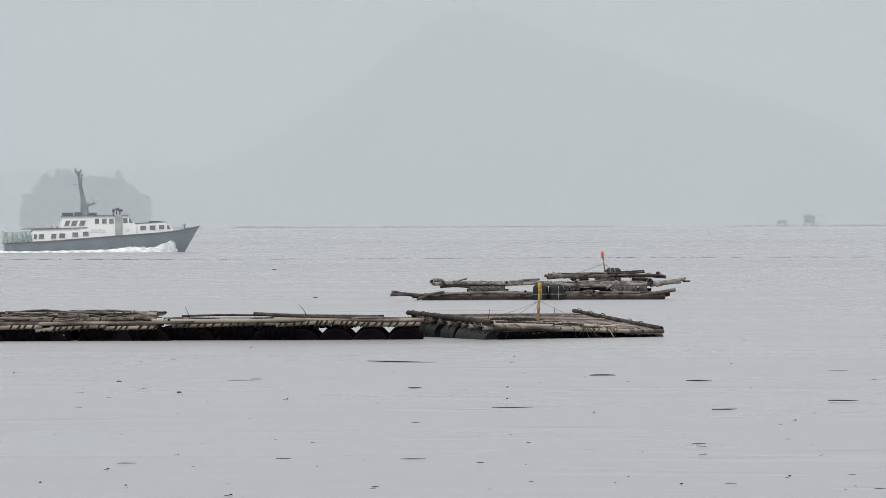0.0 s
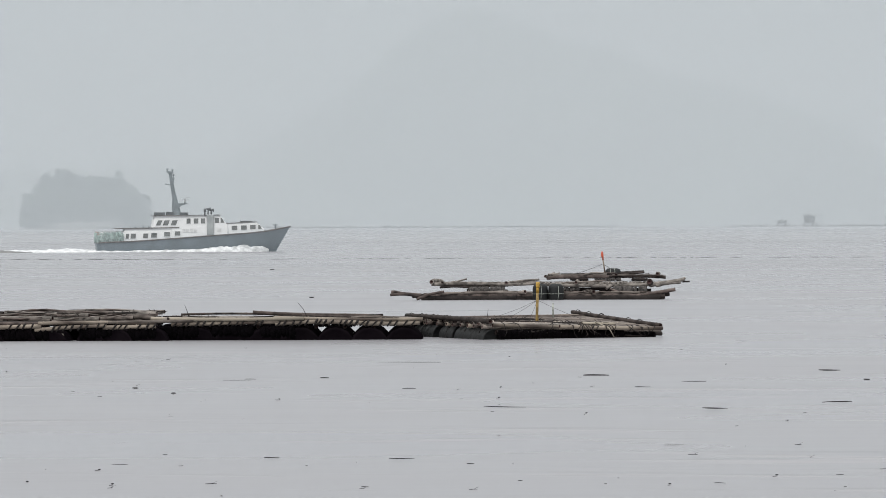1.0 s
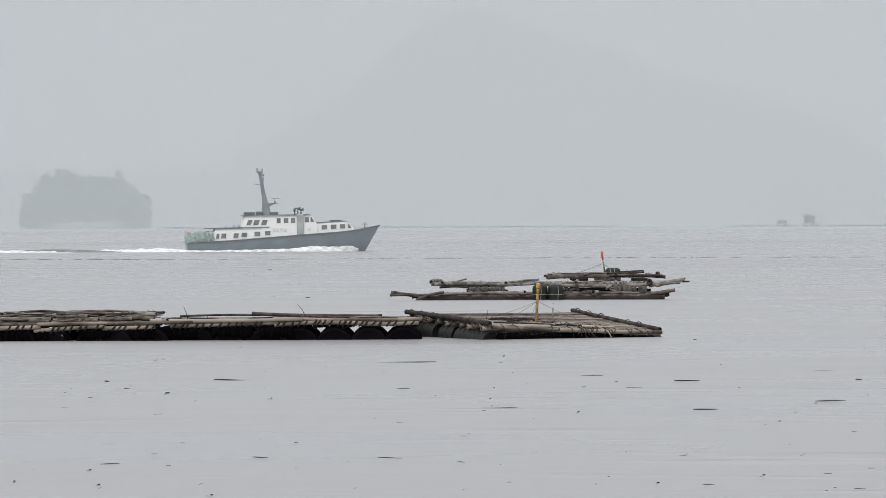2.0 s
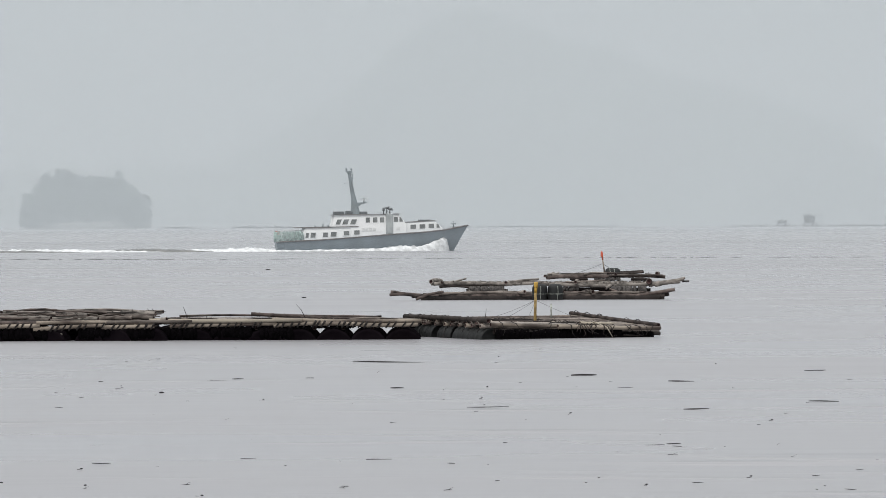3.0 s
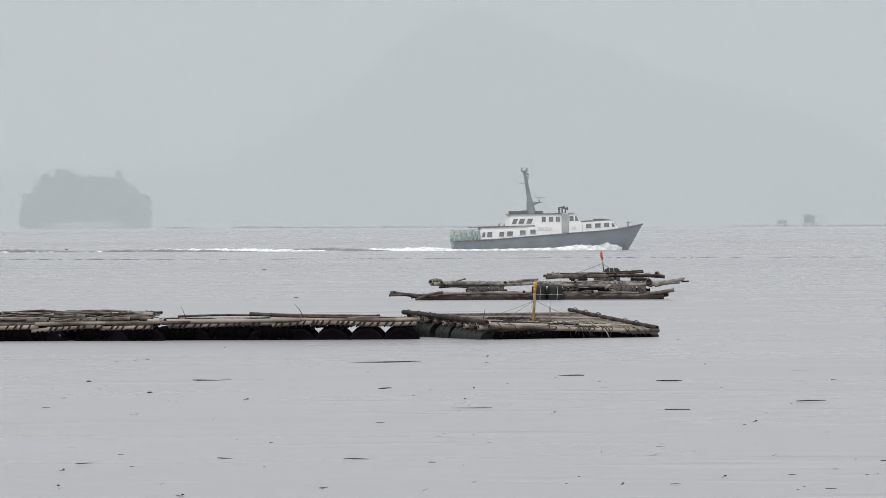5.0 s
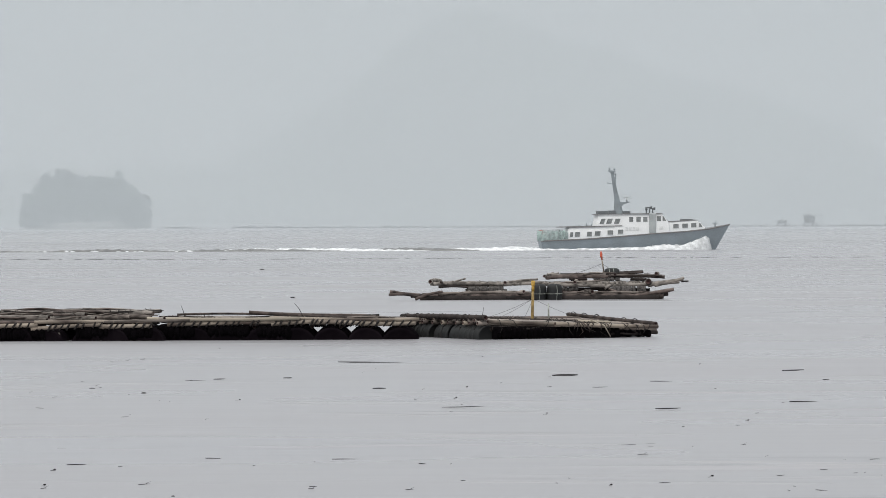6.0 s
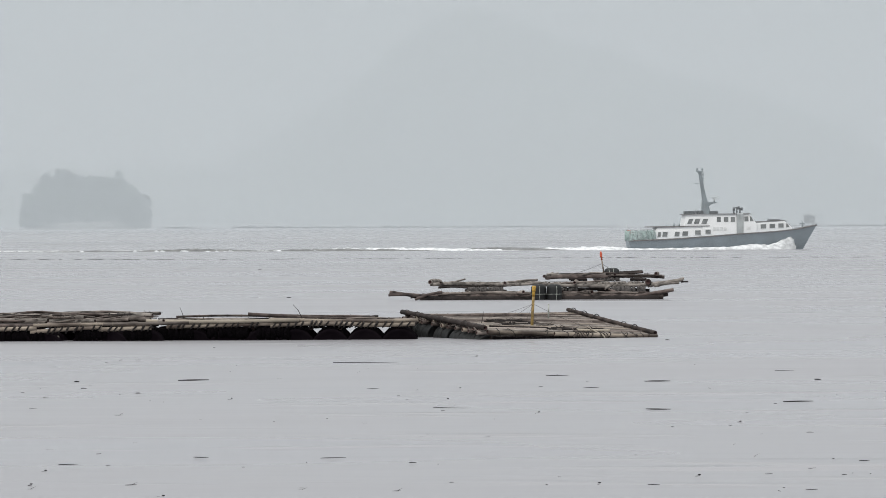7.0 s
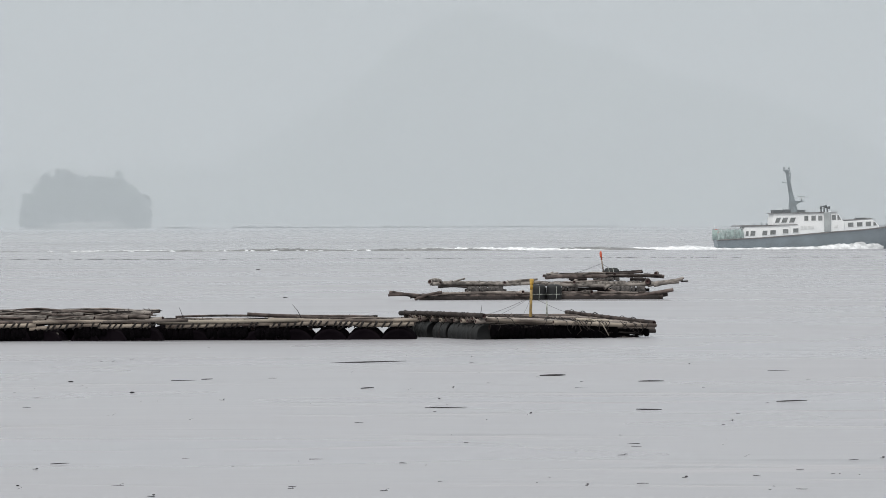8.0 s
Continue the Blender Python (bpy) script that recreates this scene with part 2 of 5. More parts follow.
def box(bm, lo, hi, bevel=0.0, mat=0, m=None):
    size = Vector(hi) - Vector(lo)
    mid = (Vector(hi) + Vector(lo)) / 2
    made = bmesh.ops.create_cube(bm, size=1.0, matrix=Matrix.LocRotScale(mid, None, size))
    vs = made["verts"]
    if m is not None:
        bmesh.ops.transform(bm, matrix=m, verts=vs)
    fs = {f for v in vs for f in v.link_faces}
    for f in fs:
        f.material_index = mat
    if bevel:
        es = list({e for v in vs for e in v.link_edges})
        bmesh.ops.bevel(bm, geom=es, offset=bevel, segments=2, affect="EDGES", profile=0.5, material=mat)


def prism(bm, outline, y0, y1, mat=0):
    """A flat outline in x and z, given a thickness along y."""
    a = [bm.verts.new((x, y0, z)) for x, z in outline]
    b = [bm.verts.new((x, y1, z)) for x, z in outline]
    n = len(outline)
    for f in [bm.faces.new(a), bm.faces.new(b[::-1])] + [bm.faces.new((a[(i + 1) % n], a[i], b[i], b[(i + 1) % n])) for i in range(n)]:
        f.material_index = mat
    bmesh.ops.recalc_face_normals(bm, faces=bm.faces)


RND = random.Random(7)


def pole_mesh(p0, p1, r=0.075, bend=0.04, seed=0, node=0.42, hollow=True, sides=9, rough=0.05):
    """A bamboo culm with swollen nodes, a slight bend and a hollow cut end."""
    rnd = random.Random(seed)
    p0, p1 = Vector(p0), Vector(p1)
    length = (p1 - p0).length
    d = (p1 - p0).normalized()
    side = d.cross(Vector((0, 0, 1)))
    side = side.normalized() if side.length > 0.1 else Vector((1, 0, 0))
    upv = side.cross(d).normalized()
    bz, by = rnd.uniform(-bend, bend), rnd.uniform(-bend, bend)
    pts, rad = [], []
    s = 0.0
    taper = rnd.uniform(0.78, 0.95)

    def put(s, k):
        u = s / length
        w = math.sin(math.pi * u)
        pts.append(p0 + d * s + upv * (bz * w) + side * (by * w))
        rad.append(r * k * (1 - (1 - taper) * u))

    put(0, 0.98)
    s = rnd.uniform(0.1, node)
    swell = 1.13 if rough < 0.1 else 1.03
    while s < length - 0.06:
        put(s - 0.025, 0.97)
        put(s, swell)
        put(s + 0.03, 0.96)
        s += node * rnd.uniform(0.8, 1.2)
    put(length, 0.97)
    bm = bmesh.new()
    if rough > 0.1:
        # more rings, so that crust and splits show
        fine_p, fine_r = [], []
        for (pa, pb), (ra, rb) in zip(zip(pts, pts[1:]), zip(rad, rad[1:])):
            for q in range(3):
                fine_p.append(pa.lerp(pb, q / 3))
                fine_r.append(ra + (rb - ra) * q / 3)
        pts, rad = fine_p + [pts[-1]], fine_r + [rad[-1]]
    rings = tube(bm, pts, rad, sides, cap=False)
    for p, ring in zip(pts, rings):
        for v in ring:
            away = v.co - p
            v.co = p + away * (1 + rough * 1.6 * noise.noise(v.co * 5.0 + Vector((seed % 97, 0, 0))) + rough * noise.noise(v.co * 13.0))
    for ring, k, inner in ((rings[0], 1, 1), (rings[-1], -1, -1)):
        c = sum((v.co for v in ring), Vector()) / sides
        rim = [bm.verts.new(c + (v.co - c) * 0.76) for v in ring]
        deep = bm.verts.new(c + d * (0.10 * k))
        for i in range(sides):
            j = (i + 1) % sides
            bm.faces.new((ring[j], ring[i], rim[i], rim[j]) if k > 0 else (ring[i], ring[j], rim[j], rim[i]))
            f = bm.faces.new((rim[j], rim[i], deep) if k > 0 else (rim[i], rim[j], deep))
            f.material_index = 1
    return bm


def pole(parent, p0, p1, r=0.075, mat=None, bend=0.03, name="bamboo_pole", label="", rough=0.05):
    return part(name, pole_mesh(p0, p1, r, bend, RND.randrange(10 ** 6), rough=rough), (mat or BAMBOO, HOLLOW), parent, label)


def lashing(parent, p0, p1, r, pitch=0.22, mat=None, thick=0.030):
    """Separate slanting rope turns round a pole."""
    p0, p1 = Vector(p0), Vector(p1)
    d = (p1 - p0).normalized()
    a = d.cross(Vector((0, 0, 1))).normalized()
    b = a.cross(d)
    s = pitch * 0.5
    while s < (p1 - p0).length - 0.05:
        pts = []
        lean = RND.uniform(0.04, 0.075)
        for k in range(9):
            ang = 2 * math.pi * k / 8
            pts.append(p0 + d * (s + lean * math.sin(ang)) + (r + 0.008) * (math.cos(ang) * a + math.sin(ang) * b))
        if RND.random() > 0.14:
            bm = bmesh.new()
            tube(bm, pts, thick * RND.uniform(0.7, 1.15), 5)
            part("rope_turn", bm, mat or ROPE, parent)
        s += pitch * RND.uniform(0.7, 1.35)


def drum_mesh(r=0.29, length=0.9, ribs=2, shoulder=False):
    """A lathed drum along x with rolling hoops and dished heads."""
    prof = [(0.0, 0.0), (0.0, r * 0.80), (-0.02, r * 0.86), (-0.02, r * 0.97), (0.01, r), (0.05, r * 0.985)]
    for k in range(ribs):
        c = length * (k + 1) / (ribs + 1)
        prof += [(c - 0.05, r * 0.99), (c - 0.025, r * 1.045), (c + 0.025, r * 1.045), (c + 0.05, r * 0.99)]
    prof += [(length - 0.05, r * 0.985), (length - 0.01, r), (length + 0.02, r * 0.97), (length + 0.02, r * 0.86), (length, r * 0.80), (length, 0.0)]
    if shoulder:
        head = [(0.0, 0.0), (0.0, r * 0.5), (0.02, r * 0.7), (0.06, r * 0.86), (0.12, r * 0.96), (0.2, r)]
        prof = head + [(length / 2, r * 1.01)] + [(length - x, rr) for x, rr in reversed(head)]
    bm = bmesh.new()
    sides = 20
    rings = []
    for x, rr in prof:
        if rr == 0:
            rings.append([bm.verts.new((x - length / 2, 0, 0))])
        else:
            rings.append([bm.verts.new((x - length / 2, rr * math.cos(2 * math.pi * k / sides), rr * math.sin(2 * math.pi * k / sides))) for k in range(sides)])
    for a, b in zip(rings, rings[1:]):
        for k in range(sides):
            j = (k + 1) % sides
            if len(a) == 1:
                f = bm.faces.new((a[0], b[j], b[k]))
            elif len(b) == 1:
                f = bm.faces.new((a[k], a[j], b[0]))
            else:
                f = bm.faces.new((a[k], a[j], b[j], b[k]))
            f.smooth = True
    bmesh.ops.recalc_face_normals(bm, faces=bm.faces)
    return bm


def drum(parent, m, r=0.29, length=0.9, mat=None, ribs=2, name="float_drum", shoulder=False):
    ob = part(name, drum_mesh(r, length, ribs, shoulder), mat or DRUM, parent)
    ob.matrix_local = m
    return ob


def cord(parent, p0, p1, r=0.008, sag=0.05, mat=None, name="stay_rope"):
    p0, p1 = Vector(p0), Vector(p1)
    pts = [p0.lerp(p1, u / 8) - Vector((0, 0, sag * math.sin(math.pi * u / 8))) for u in range(9)]
    bm = bmesh.new()
    tube(bm, pts, r, 5)
    return part(name, bm, mat or ROPE, parent)


def twigs(parent, spots, mat=None, name="dry_branch"):
    """Crooked dry branches lying about."""
    for x, y, z, length in spots:
        bm = bmesh.new()
        ang = RND.uniform(-0.6, 0.6)
        p = Vector((x, y, z))
        pts = [p]
        for k in range(4):
            ang += RND.uniform(-0.7, 0.7)
            p = p + Vector((math.cos(ang), math.sin(ang) * 0.5, RND.uniform(-0.05, 0.10))) * length / 4
            pts.append(p)
        tube(bm, pts, [0.022, 0.018, 0.015, 0.012, 0.006], 5)
        q = pts[2]
        tube(bm, [q, q + Vector((RND.uniform(-0.2, 0.2), 0.0, RND.uniform(0.02, 0.10)))], [0.012, 0.005], 4)
        part(name, bm, mat or ROPE, parent)


# ---- the sea and the distance ----
def sea():
    """The sheet drifts a little, so that its ripples move."""
    # one sheet, fine enough for low waves where the camera looks
    xs = [-5000, -1500, -400, -100, -40] + [-24 + 0.32 * i for i in range(151)] + [40, 100, 400, 1500, 5000]
    ys = [-3000, -500, -50, 20] + [48 + 0.4 * i for i in range(535)] + [300, 400, 600, 1000, 1800, 3000, 4990]
    verts = []
    for y in ys:
        fy = min(1.0, max(0.0, (y - 48) / 6), max(0.0, (262 - y) / 30))
        for x in xs:
            f = fy * min(1.0, max(0.0, (24 - abs(x)) / 3))
            z = 0.0
            if f > 0:
                z = f * 0.04 * noise.noise(Vector((x * 0.09, y * 0.11, 0.0)))
            verts.append((x, y, z))
    nx = len(xs)
    faces = [(j * nx + i, j * nx + i + 1, (j + 1) * nx + i + 1, (j + 1) * nx + i) for j in range(len(ys) - 1) for i in range(nx - 1)]
    me = bpy.data.meshes.new("water")
    me.from_pydata(verts, [], faces)
    me.polygons.foreach_set("use_smooth", [True] * len(faces))
    me.materials.append(WATER)
    return tagged(new("water", me), "calm pale grey sea with low ripples", "sea", kind="structure")


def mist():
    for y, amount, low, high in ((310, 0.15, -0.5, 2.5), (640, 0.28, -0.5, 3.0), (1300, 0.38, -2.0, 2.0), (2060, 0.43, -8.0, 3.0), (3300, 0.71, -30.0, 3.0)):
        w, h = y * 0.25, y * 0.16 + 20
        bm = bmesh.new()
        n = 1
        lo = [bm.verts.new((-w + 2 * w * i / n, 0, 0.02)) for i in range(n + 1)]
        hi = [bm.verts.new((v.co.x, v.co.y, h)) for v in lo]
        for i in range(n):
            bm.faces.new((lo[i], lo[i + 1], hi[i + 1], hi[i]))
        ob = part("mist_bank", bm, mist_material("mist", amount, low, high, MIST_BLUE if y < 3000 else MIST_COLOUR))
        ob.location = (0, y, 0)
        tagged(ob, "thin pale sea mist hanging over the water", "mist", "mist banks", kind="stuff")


def hills():
    bm = bmesh.new()
    n = 90
    rows = []
    for j, (dy, k) in enumerate(((0, 0.0), (60, 0.45), (130, 0.8), (220, 1.0), (420, 0.0))):
        row = []
        for i in range(n + 1):
            x = -760 + 1520 * i / n
            h = 205 * math.exp(-((x - 25) / 190) ** 2) + 120 * math.exp(-((x - 330) / 200) ** 2) + 45 * math.exp(-((x + 420) / 260) ** 2) + 12
            h += 12 * noise.noise(Vector((x * 0.012, j * 0.6, 3))) + 5 * noise.noise(Vector((x * 0.06, j, 9)))
            row.append(bm.verts.new((x, 4400 + dy, max(h * k, 0.0))))
        rows.append(row)
    for r0, r1 in zip(rows, rows[1:]):
        for i in range(n):
            bm.faces.new((r0[i], r0[i + 1], r1[i + 1], r1[i]))
    tagged(part("hill", bm, HILL, smooth=True), "faint wooded hill lost in the haze", "hill", kind="structure")


def island():
    """A small steep islet covered with trees."""
    rnd = random.Random(11)
    base = thing("wooded_islet", "small steep islet of rock covered in dense trees", "islet", m=pose(-186.3, 2210, 0))

    def crown_top(x):
        pts = ((-36, 7), (-33, 12), (-31, 18.5), (-25.5, 21), (-21.5, 28.5), (-16, 32.0), (-11, 33.4), (-7.5, 29.5), (-1, 29.4), (6, 27.2), (13.5, 26), (18, 25.5), (25, 20.8), (31, 17.5), (33.6, 12.5), (37, 9))
        for (x0, z0), (x1, z1) in zip(pts, pts[1:]):
            if x0 <= x <= x1:
                return z0 + (z1 - z0) * (x - x0) / (x1 - x0)
        return 8

    bm = bmesh.new()
    rings = []
    for k, (s, z) in enumerate(((1.0, -0.5), (1.0, 1.0), (0.96, 2.0), (0.8, 4), (0.55, 6), (0.25, 7))):
        ring = []
        for i in range(40):
            a = 2 * math.pi * i / 40
            w = 1 + 0.12 * noise.noise(Vector((math.cos(a) * 2, math.sin(a) * 2, k * 0.4)))
            ring.append(bm.verts.new((32 * s * w * math.cos(a), 16 * s * w * math.sin(a), z + (noise.noise(Vector((i * 0.7, k, 0))) if k else 0))))
        rings.append(ring)
    for a, b in zip(rings, rings[1:]):
        for i in range(40):
            bm.faces.new((a[i], a[(i + 1) % 40], b[(i + 1) % 40], b[i]))
    bm.faces.new(rings[-1])
    part("rock_base", bm, ROCK, base, "pale grey rock at the waterline")
    # trees: trunk, limbs, and a crown of many leaf clumps
    spots = [(x + rnd.uniform(-1.2, 1.2), y) for y, step in ((-11, 6.2), (-5, 4.9), (1, 4.6), (6, 5.3)) for x in [-29.5 + step * k for k in range(int(59 / step) + 1)]]
    spots.append((17.5, -6))
    for x, y in spots:
        top = crown_top(max(-36, min(36, x))) * (rnd.uniform(0.93, 1.03) if y == -5 else rnd.uniform(0.80, 0.94) if y > -5 else rnd.uniform(0.5, 0.85))
        if (x, y) == (17.5, -6):
            top = 30.4
        foot = max(0.5, 7 * (1 - (x / 34) ** 2))
        tree = thing("island_tree", "dark green broadleaf tree on the islet", "tree", "islet trees")
        tree.parent = None
        tree.location = (-186.3 + x, 2210 + y, foot * 0.6)
        z0 = foot * 0.6
        bm = bmesh.new()
        h = top - z0
        tube(bm, [(0, 0, -2), (0.3, 0, h * 0.3), (0.1, 0.2, h * 0.6), (0, 0, h * 0.85)], [0.6, 0.45, 0.3, 0.1], 6)
        for k in range(5):
            a = rnd.uniform(0, 6.28)
            z = h * rnd.uniform(0.25, 0.6)
            tube(bm, [(0.1, 0, z), (2.5 * math.cos(a), 2.5 * math.sin(a), z + h * 0.18)], [0.22, 0.06], 5)
        part("trunk", bm, BARK, tree)
        verts, faces = [], []
        slim = 0.6 if x == 17.5 else 1.0
        clumps = []
        for k in range(24):
            u = rnd.uniform(-0.02, 1.0) if slim == 1.0 else k / 24
            rr = (4.3 if x != 17.5 else 1.7) * math.sqrt(max(0.05, 1 - 0.93 * max(0, u) ** 3))
            a = rnd.uniform(0, 6.28)
            clumps.append((rr * 0.75 * math.cos(a), rr * 0.75 * math.sin(a), h * (0.08 + 0.87 * u), rnd.uniform(1.0, 1.9) * (0.5 + 0.5 * slim)))
        clumps += [(rnd.uniform(-1, 1), 0, h * 0.9, 2.0), (rnd.uniform(-1.0, 1.0), 0, h - 1.2, 1.1)]
        for cx, cy, cz, cr in clumps:
            for _ in range(60):
                v = Vector((rnd.gauss(0, 1), rnd.gauss(0, 1), rnd.gauss(0, 0.8))).normalized() * cr * rnd.uniform(0.6, 1.25)
                c = Vector((cx, cy, cz)) + v
                s = rnd.uniform(0.4, 0.9)
                t1 = Vector((rnd.gauss(0, 1), rnd.gauss(0, 1), rnd.gauss(0, 1))).normalized()
                t2 = t1.cross(Vector((rnd.gauss(0, 1), rnd.gauss(0, 1), rnd.gauss(0, 1)))).normalized()
                b = len(verts)
                verts += [c + t1 * s, c + t2 * s * 0.7, c - t1 * s, c - t2 * s * 0.7]
                faces.append((b, b + 1, b + 2, b + 3))
        me = bpy.data.meshes.new("crown")
        me.from_pydata([tuple(v) for v in verts], [], faces)
        me.materials.append(LEAF)
        crown = new("crown", me)
        crown.parent = tree


def float_line():
    """Far rows of mussel floats and stakes, too small to pick apart."""
    rnd = random.Random(3)
    bm = bmesh.new()
    for a, b, y in ((-136, -119, 2050), (-102, 84, 2040), (134, 226, 2035)):
        x = a
        while x < b:
            w = rnd.uniform(0.8, 4.0)
            box(bm, (x, y + rnd.uniform(-2, 2), -0.1), (x + w, y + 3, rnd.uniform(0.25, 0.8)), 0.0)
            if rnd.random() < 0.16:
                tube(bm, [(x, y, 0), (x + 0.1, y, rnd.uniform(0.8, 1.8))], 0.12, 5)
            x += w * rnd.uniform(0.9, 1.15)
    tagged(part("float_line", bm, HUTWOOD), "long far rows of dark aquaculture floats and stakes", "floats", kind="stuff")


def fishing_hut(x, y, w, h, roof):
    hut = thing("fishing_hut", "timber fishing hut on stilts standing in the sea", "hut", "stilt huts", m=pose(x, y, 0))
    for i in range(4):
        for j in range(2):
            bm = bmesh.new()
            tube(bm, [(-w / 2 + w * i / 3, j * 4, -1), (-w / 2 + w * i / 3, j * 4, 1.4)], 0.16, 6)
            part("stilt", bm, HUTWOOD, hut)
    bm = bmesh.new()
    box(bm, (-w / 2 - 0.8, -0.8, 1.3), (w / 2 + 0.8, 4.8, 1.55))
    part("platform", bm, HUTWOOD, hut)
    bm = bmesh.new()
    box(bm, (-w / 2, 0.2, 1.55), (w / 2 - 1.2, 4, h), 0.03)
    part("wall", bm, HUTWOOD, hut)
    if roof:
        bm = bmesh.new()
        prism(bm, [(-w / 2 - 0.6, h + 0.05), (w / 2 + 3.4, h + 0.25), (w / 2 + 3.4, h + 0.65), (-w / 2 - 0.6, h + 0.55)], -0.6, 4.8)
        part("roof", bm, TIN, hut)
        bm = bmesh.new()
        tube(bm, [(w / 2 + 2.0, 0, -1), (w / 2 + 2.0, 0, h + 0.3)], 0.12, 6)
        part("post", bm, HUTWOOD, hut)
    return hut


# ---- near rafts ----
def raft_right():
    """The square float that rides the swell: slats, edge poles, drums, a marker pole with stays."""
    raft = thing("bamboo_raft", "square slatted bamboo raft rocking on black drums", "raft", "bamboo rafts", m=RIGHT_BASE)

    def tw(x, y, dz):
        """Height over the racked frame, whose four corners stand at different heights."""
        a, b = (x + 2.85) / 5.7, (y + 2.68) / 5.48
        front, back = 0.655 + (0.50 - 0.655) * a, 0.60 + (0.68 - 0.60) * a
        return (x, y, front + (back - front) * b + dz)

    n = 36
    for i in range(n):
        y = -2.45 + 5.05 * i / (n - 1)
        x0, x1 = -2.90 + RND.uniform(-0.05, 0.12), 2.92 + RND.uniform(-0.12, 0.10)
        lift = RND.uniform(-0.014, 0.014)
        pole(raft, tw(x0, y, lift - 0.085), tw(x1, y, lift - 0.085), RND.uniform(0.045, 0.062), (BAMBOO, BAMBOO_TAN, BAMBOO_MID, BAMBOO, BAMBOO_GREY)[RND.randrange(5)], 0.02, "deck_pole")
    # stout bearers whose cut ends stick out under the left edge pole
    for i in range(11):
        y = -2.45 + 5.0 * i / 10 + RND.uniform(-0.06, 0.06)
        pole(raft, tw(-2.97 + RND.uniform(-0.06, 0.08), y, -0.165), tw(2.96 + RND.uniform(-0.1, 0.08), y, -0.19), RND.uniform(0.056, 0.070), (BAMBOO, BAMBOO_MID, BAMBOO_TAN)[i % 3], 0.015, "bearer_pole")
    pole(raft, tw(-2.85, -2.72, 0.0), tw(-2.85, 2.85, 0.0), 0.080, BAMBOO_DARK, 0.03, "edge_pole")
    pole(raft, tw(2.85, -2.70, 0.0), tw(2.85, 2.85, 0.0), 0.072, BAMBOO_BROWN, 0.03, "edge_pole")
    for x in (-2.85, 2.85):
        for y in (-2.3, -1.5, -0.8, 0.0, 0.9, 1.7, 2.4):
            lashing(raft, tw(x, y, 0.0), tw(x, y + 0.12, 0.0), 0.088, 0.1, thick=0.013)
    for x in (-2.55, -0.9, 0.8, 2.5):
        pole(raft, tw(x, -2.6, -0.33), tw(x, 2.6, -0.33), 0.075, BAMBOO_DARK, 0.02, "cross_pole")
    # the pale front poles overlap near the middle
    pole(raft, tw(-2.75, -2.66, -0.11), tw(0.4, -2.70, -0.10), 0.058, BAMBOO_TAN, 0.02, "front_pole")
    pole(raft, tw(-0.6, -2.80, -0.10), tw(2.88, -2.76, -0.075), 0.064, BAMBOO_TAN, 0.02, "front_pole")
    pole(raft, tw(0.3, -2.50, 0.0), tw(1.45, -2.42, 0.0), 0.05, BAMBOO_PALE, 0.01, "loose_pole")
    pole(raft, tw(-2.6, -2.60, -0.30), tw(2.95, -2.60, -0.25), 0.075, BAMBOO_DARK, 0.02, "front_pole")
    pole(raft, tw(-2.3, -1.9, -0.01), tw(-0.4, -2.0, -0.01), 0.035, BAMBOO_DARK, 0.03, "loose_pole")
    for x in (-1.9, -0.9, 0.0, 0.45, 1.2, 1.75, 2.5):
        lashing(raft, tw(x, -2.76, -0.10), tw(x + 0.14, -2.76, -0.10), 0.088, 0.07, thick=0.014)
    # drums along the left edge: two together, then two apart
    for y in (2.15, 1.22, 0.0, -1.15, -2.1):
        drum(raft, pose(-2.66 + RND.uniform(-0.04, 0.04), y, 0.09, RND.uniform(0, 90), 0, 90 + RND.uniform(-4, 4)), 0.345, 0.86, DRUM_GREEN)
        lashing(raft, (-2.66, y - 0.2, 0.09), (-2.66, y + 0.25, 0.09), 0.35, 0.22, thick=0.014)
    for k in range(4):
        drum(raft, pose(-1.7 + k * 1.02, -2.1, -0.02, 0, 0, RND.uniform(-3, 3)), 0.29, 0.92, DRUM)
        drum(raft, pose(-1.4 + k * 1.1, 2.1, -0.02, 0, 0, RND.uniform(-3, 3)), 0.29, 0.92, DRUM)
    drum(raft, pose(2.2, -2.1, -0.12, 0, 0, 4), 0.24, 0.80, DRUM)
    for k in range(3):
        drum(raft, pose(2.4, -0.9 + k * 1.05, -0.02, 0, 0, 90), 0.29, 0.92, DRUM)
    # near-black bags added to paint the shade under the front edge
    hanging_net(raft, -2.55, 1.6, -2.70, 0.40, 0.03, SHADE_FILL)
    hanging_net(raft, 1.6, 2.7, -2.66, 0.32, 0.12, SHADE_FILL)
    # rope ends and broken twigs over the front edge, most of them where the front poles meet
    for k in range(16):
        x = RND.uniform(-2.7, 2.4) if k % 2 else RND.gauss(0.35, 0.35)
        bm = bmesh.new()
        drop = RND.uniform(0.12, 0.34)
        tube(bm, [tw(x, -2.6, 0.0), tw(x + RND.uniform(-0.05, 0.1), -2.88, -0.06), tw(x + RND.uniform(-0.1, 0.2), -2.92, -0.10 - drop * 0.6), tw(x + RND.uniform(-0.15, 0.25), -2.90, -0.10 - drop)],
             [0.010, 0.014, 0.012, 0.007], 5)
        part("rope_end", bm, (ROPE, BAMBOO_DARK, ROPE, ROPE, BAMBOO_MID, ROPE, BAMBOO_DARK, ROPE)[k % 8], raft)
